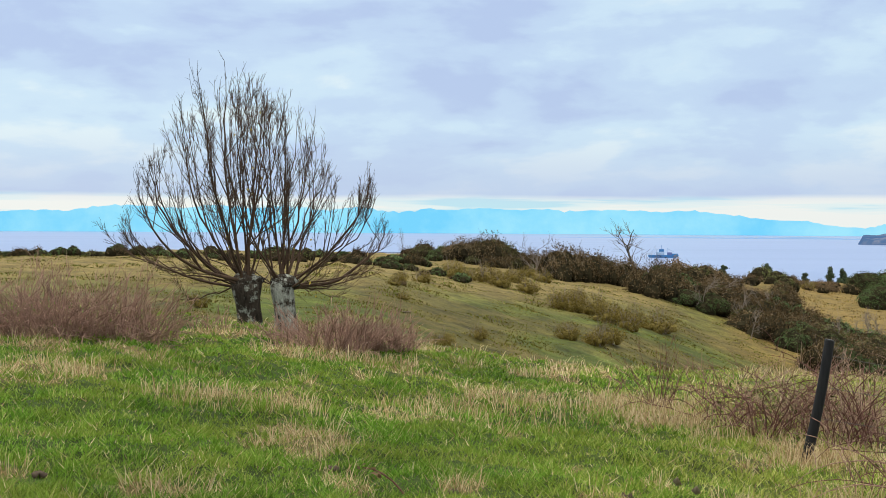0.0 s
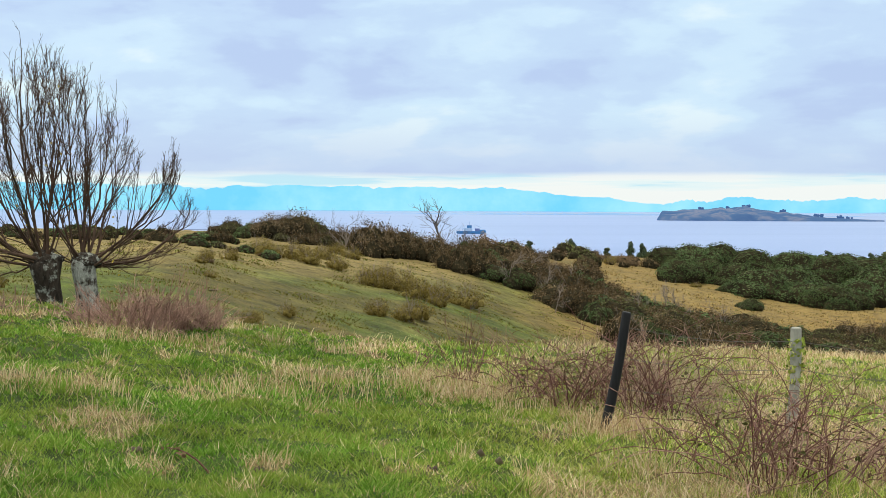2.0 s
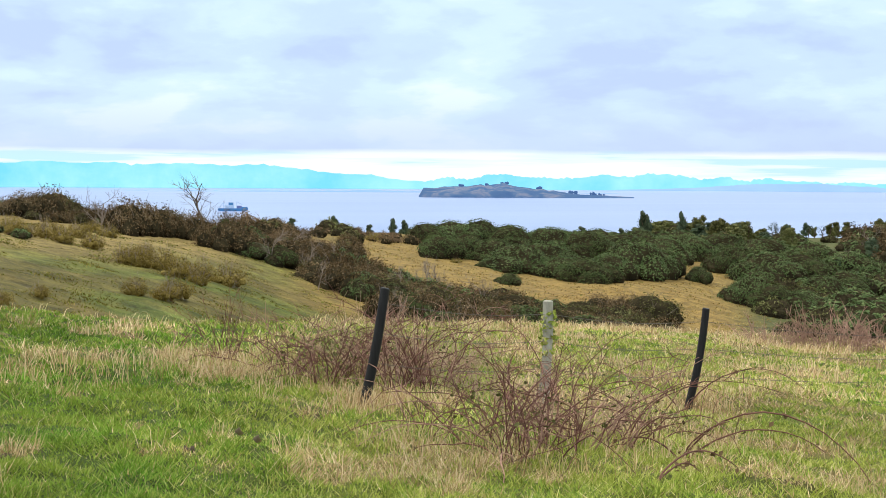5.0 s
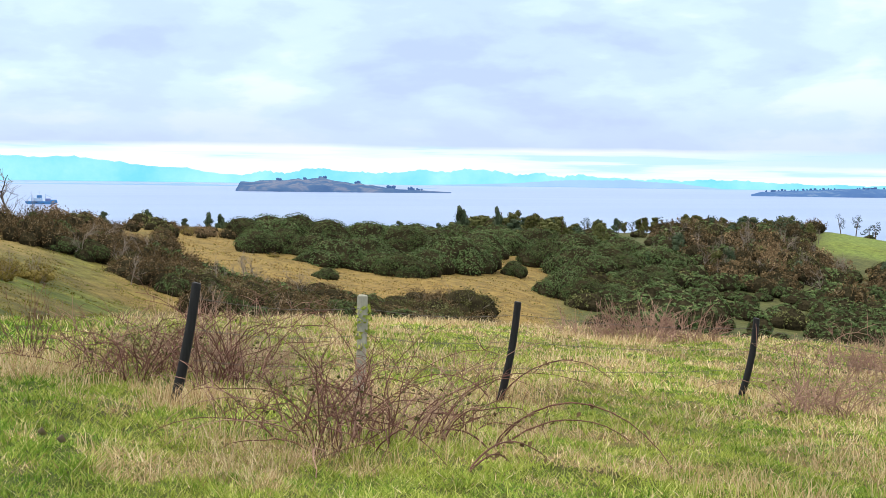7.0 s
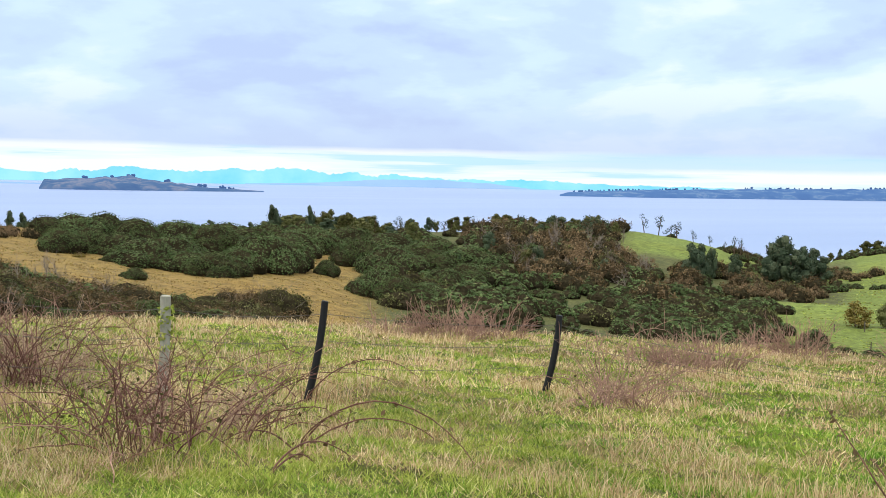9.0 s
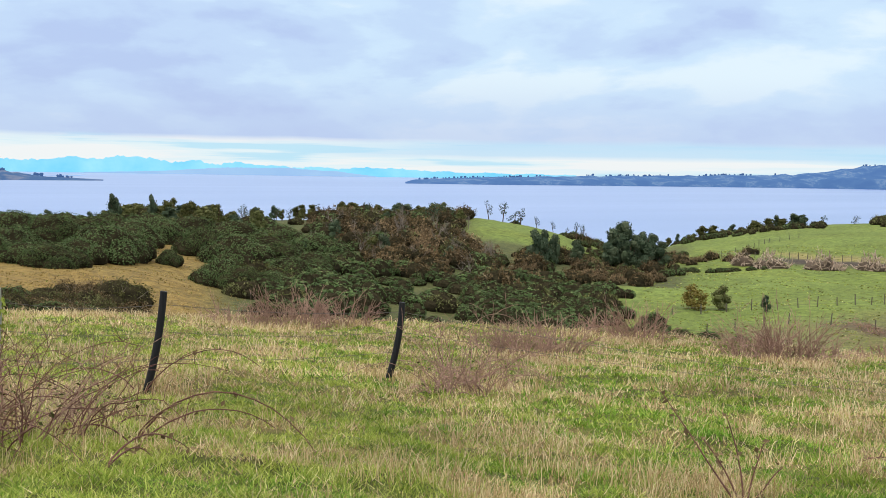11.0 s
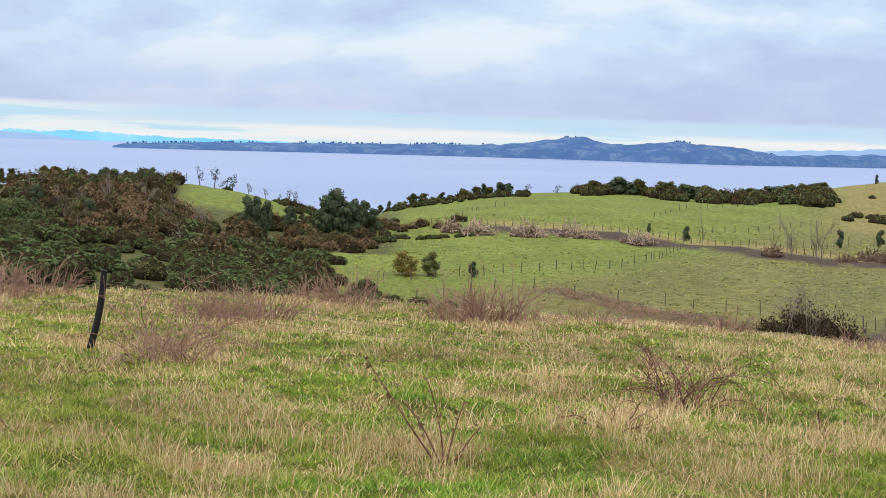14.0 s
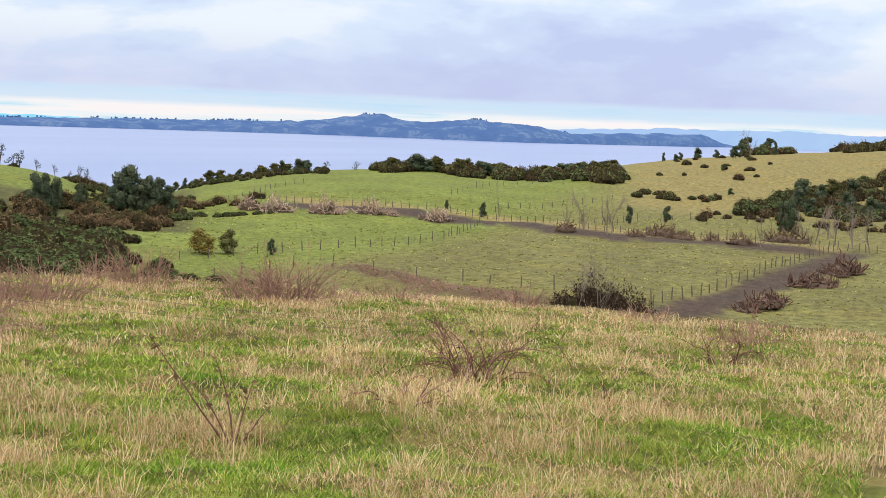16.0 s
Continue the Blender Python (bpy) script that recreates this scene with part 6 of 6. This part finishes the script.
# ---- torn-up roots and brush ----
def heap(x, y, w, h, mat, label, seed, n=110, stout=1.0):
    w, h = w * 1.25, h * 1.5
    rng = np.random.RandomState(seed)
    e = empty("brush_heap", pose(x, y, ground(x, y), 0, 0, seed * 33), label, "brush heap", "heaps of torn-up roots")
    v, f = lump(seed, 8, 12, 0.35)
    part("earth", mesh_of("earth", v * np.array([w * 0.42, w * 0.3, h * 0.4]), f, M_SOIL, True), e, "dark torn earth")
    lines, radii = [], []
    for _ in range(n):
        a = rng.uniform(0, 6.283)
        q = w * 0.5 * math.sqrt(rng.uniform())
        s = (q * math.cos(a), q * 0.7 * math.sin(a), h * (1 - (q / (w * 0.5)) ** 1.5) * rng.uniform(0.2, 0.9))
        lines.append(arc(rng, s, rng.uniform(0.4, 1.7), rng.uniform(0, 6.283), rng.uniform(0.25, 0.6) * w * 0.5, rng.normal(0, 0.8), 5, 0.2))
        r = rng.uniform(0.02, 0.075) * min(1.5, w / 5) * stout
        radii.append((r, r * 0.5))
    v, f = tubes(lines, radii, 5)
    v[:, 2] = np.maximum(v[:, 2], -0.15)
    part("root_tangle", mesh_of("root_tangle", v, f, mat, True), e, "tangled roots and branches")["kind"] = "stuff"


DARKROOT = "heap of dark reddish stumps and roots on torn soil"
PALE, DARK = "heap of pale torn-up roots on bare soil", "heap of dark brushwood beside the fence"
for i, (x, y, w, h) in enumerate(((221.5, 160, 4, 2.2), (221, 153, 6.5, 2.2), (229, 146.5, 6.5, 2.5), (230, 143.5, 4, 1.0), (230.5, 136.5, 5.5, 2.2), (231, 132, 3, 0.8), (235, 123.5, 5.5, 1.8), (157, 37.5, 5.2, 1.5), (152.5, 38.6, 3.5, 0.8), (161, 37.2, 3, 0.8), (184, 37.8, 5.8, 1.8), (189, 37.2, 3.5, 0.8), (209, 38.2, 6.0, 2.3), (215, 38, 4, 1.0), (203.5, 38.4, 4, 0.9))):
    heap(x, y, w, h * (0.8 if y < 40 else 1.15), M_STUMP if y < 40 else M_DEADWOOD, DARKROOT if y < 40 else PALE, 20 + i, 80 if y < 40 else 110, 1.9 if y < 40 else 1.5)
for i, (x, y, w, h) in enumerate(((238, 96.5, 4.5, 1.6), (252, 82, 7, 1.6), (247, 76, 5, 1.2), (239, 62.5, 4.2, 1.5), (258, 58, 8, 1.8), (243, 84, 4, 1.0), (246, 70, 4, 0.9))):
    heap(x, y, w, h, M_TWIG, DARK, 60 + i)


# the dark leafless bush below the brow
def dark_bush():
    x, y = at(69.6, 82)
    e = empty("dark_bush", pose(x, y, ground(x, y) - 0.3), "large dark leafless bush with grey twigs below the brow", "bush")
    for k, (dx, dy, r, h) in enumerate(((-0.6, 1.4, 2.0, 3.4), (0.5, -1.1, 2.0, 3.6), (0, 0.2, 2.0, 4.0), (-0.9, 2.4, 1.4, 2.8), (1.0, -2.3, 1.4, 3.0))):
        fine = foliage_mesh("growth", 811 + k, 2600, 0.034, M_DARKTWIG, 0.75, 8, 1.0, False)
        part("growth", fine, e, "dense dark brown twigs", Matrix.Translation((dx, dy, 0)) @ Matrix.Diagonal((r, r, h, 1)))
    for k in range(10):
        rng = np.random.RandomState(820 + k)
        lines, radii = [], []
        bare_lines(rng, (rng.normal(0, 0.8), rng.normal(0, 0.8), 0.5), (rng.normal(0, 0.25), rng.normal(0, 0.25), 1), 3.4, 0.035, 3, lines, radii, 0.2, 4)
        v, f = tubes(lines, radii, 3)
        part("branch", mesh_of("branch", v, f, M_GREYTWIG, True), e, "grey leafless branch")
    bare_tree(67.0, 80, 3.0, 0, "thin leafless sapling on the slope", 0.6)


dark_bush()


# ---- the work boat in the bay, and a jetty ----
def slab(name, parent, size, place, mat, label="", bevel=0.15):
    bm = bmesh.new()
    bmesh.ops.create_cube(bm, size=1, matrix=Matrix.Translation(place) @ Matrix.Diagonal((*size, 1)))
    bmesh.ops.bevel(bm, geom=bm.edges[:], offset=bevel, segments=1, affect="EDGES")
    me = bpy.data.meshes.new(name)
    bm.to_mesh(me)
    bm.free()
    me.materials.append(mat)
    return part(name, me, parent, label)


def boat():
    hull_m = Mat("dark_blue_hull_paint").base((0.05, 0.17, 0.36), 0.5).m
    red = Mat("slate_deck_paint").base((0.12, 0.14, 0.30), 0.6).m
    pale = Mat("pale_blue_paint").base((0.35, 0.45, 0.60), 0.5).m
    x, y = at(9.5, 1345)
    e = empty("work_boat", pose(x, y, SEA, 0, 0, -9.5) @ Matrix.Scale(1.22, 4), "dark blue flat work boat with deckhouses at anchor", "boat")
    v = []
    for xx, w, z0 in ((-12.2, 3.2, 0.9), (-10, 3.8, -0.8), (8.5, 3.8, -0.8), (12.4, 3.2, 1.3)):
        v += [(xx, -w, z0), (xx, w, z0), (xx, w + 0.2, 2.3), (xx, -w - 0.2, 2.3)]
    f = []
    for i in range(3):
        for j in range(4):
            f.append((i * 4 + j, i * 4 + (j + 1) % 4, (i + 1) * 4 + (j + 1) % 4, (i + 1) * 4 + j))
    f += [(3, 2, 1, 0), (12, 13, 14, 15)]
    me = bpy.data.meshes.new("hull")
    me.from_pydata(v, [], f)
    me.materials.append(hull_m)
    part("hull", me, e, "dark blue hull")
    slab("deckhouse", e, (7, 5, 2.6), (-2.5, 0, 3.6), pale)
    slab("wheelhouse", e, (4, 4, 2.2), (-1.5, 0, 6.0), hull_m)
    slab("bridge_roof", e, (4.6, 4.6, 0.3), (-1.5, 0, 7.2), pale, "", 0.05)
    slab("container", e, (4, 3, 2.2), (5.2, 0, 3.4), red, "slate blue cargo box")
    slab("bulwark", e, (5, 6.5, 1.2), (9.5, 0, 2.9), hull_m)
    for px, h in ((-1.5, 10.5), (3.2, 8.0), (-7.5, 7.5)):
        v, f = tubes([np.array([[px, 0, 2.2], [px, 0, h]])], [(0.16, 0.08)], 6)
        part("mast", mesh_of("mast", v, f, hull_m, True), e)
    for a, c in (((-7.5, 0, 7.2), (-11, 0, 3)), ((3.2, 0, 7.8), (8.5, 0, 5.0)), ((-7.5, 0, 3), (-4.5, 0, 7.0))):
        v, f = tubes([np.array([a, c])], [(0.2, 0.15)], 6)
        part("boom", mesh_of("boom", v, f, pale, True), e)


def jetty():
    x, y = at(-1.9, 1390)
    m = Mat("dark_jetty_timber").base((0.10, 0.12, 0.18), 0.8).m
    e = empty("jetty", pose(x, y, SEA, 0, 0, 1.9), "long low dark jetty on the water", "jetty")
    slab("deck", e, (52, 3, 0.5), (0, 0, 2.4), m, "", 0.05)
    for i in range(14):
        v, f = tubes([np.array([[-24 + i * 3.7, 0, -1.0], [-24 + i * 3.7, 0, 2.3]])], [(0.22, 0.2)], 6)
        part("pile", mesh_of("pile", v, f, m, True), e)


boat()
jetty()


# ---- clods and scraps in the grass ----
def clod(b, d, w, seed):
    x, y = at(b, d)
    e = empty("earth_clod", pose(x, y, ground(x, y) + 0.01, 0, 0, seed * 50), "small dark clod of torn earth in the grass", "clod", "clods in the pasture")
    for k in range(3):
        v, f = lump(seed * 3 + k, 7, 10, 0.4)
        part("lump", mesh_of("lump", v * np.array([w * 0.2, w * 0.15, 0.022]) + np.array([w * 0.16 * (k - 1), 0.04 * (k % 2), 0.006]), f, M_SOIL, True), e)


for i, (b, d, w) in enumerate(((-4.73, 9.4, 0.17), (-9.3, 10.4, 0.13), (-17.0, 8.6, 0.14), (-1.7, 50, 0.9), (3.3, 46, 1.1), (8.0, 9.4, 0.12), (0.5, 9.0, 0.1))):
    clod(b, d, w, i + 1)


def dead_leaf(b, d, seed):
    x, y = at(b, d)
    rng = np.random.RandomState(seed)
    u = np.linspace(-1, 1, 7)
    v = np.concatenate([np.stack([u * 0.09, s * 0.035 * (1 - u * u), 0.03 + 0.03 * u * u + 0.02 * abs(s)], -1) for s in (-1.0, 0.0, 1.0)])
    f = [[r * 7 + i, r * 7 + i + 1, (r + 1) * 7 + i + 1, (r + 1) * 7 + i] for r in range(2) for i in range(6)]
    ob = new("dead_leaf", mesh_of("dead_leaf", v, f, M_DEADWOOD, True))
    ob.matrix_basis = pose(x, y, ground(x, y) + 0.07, 15, 20, rng.uniform(0, 180))
    tagged(ob, "curled pale brown dead leaf lying in grass", "leaf")


dead_leaf(10.1, 9.6, 1)
dead_leaf(10.9, 9.4, 2)
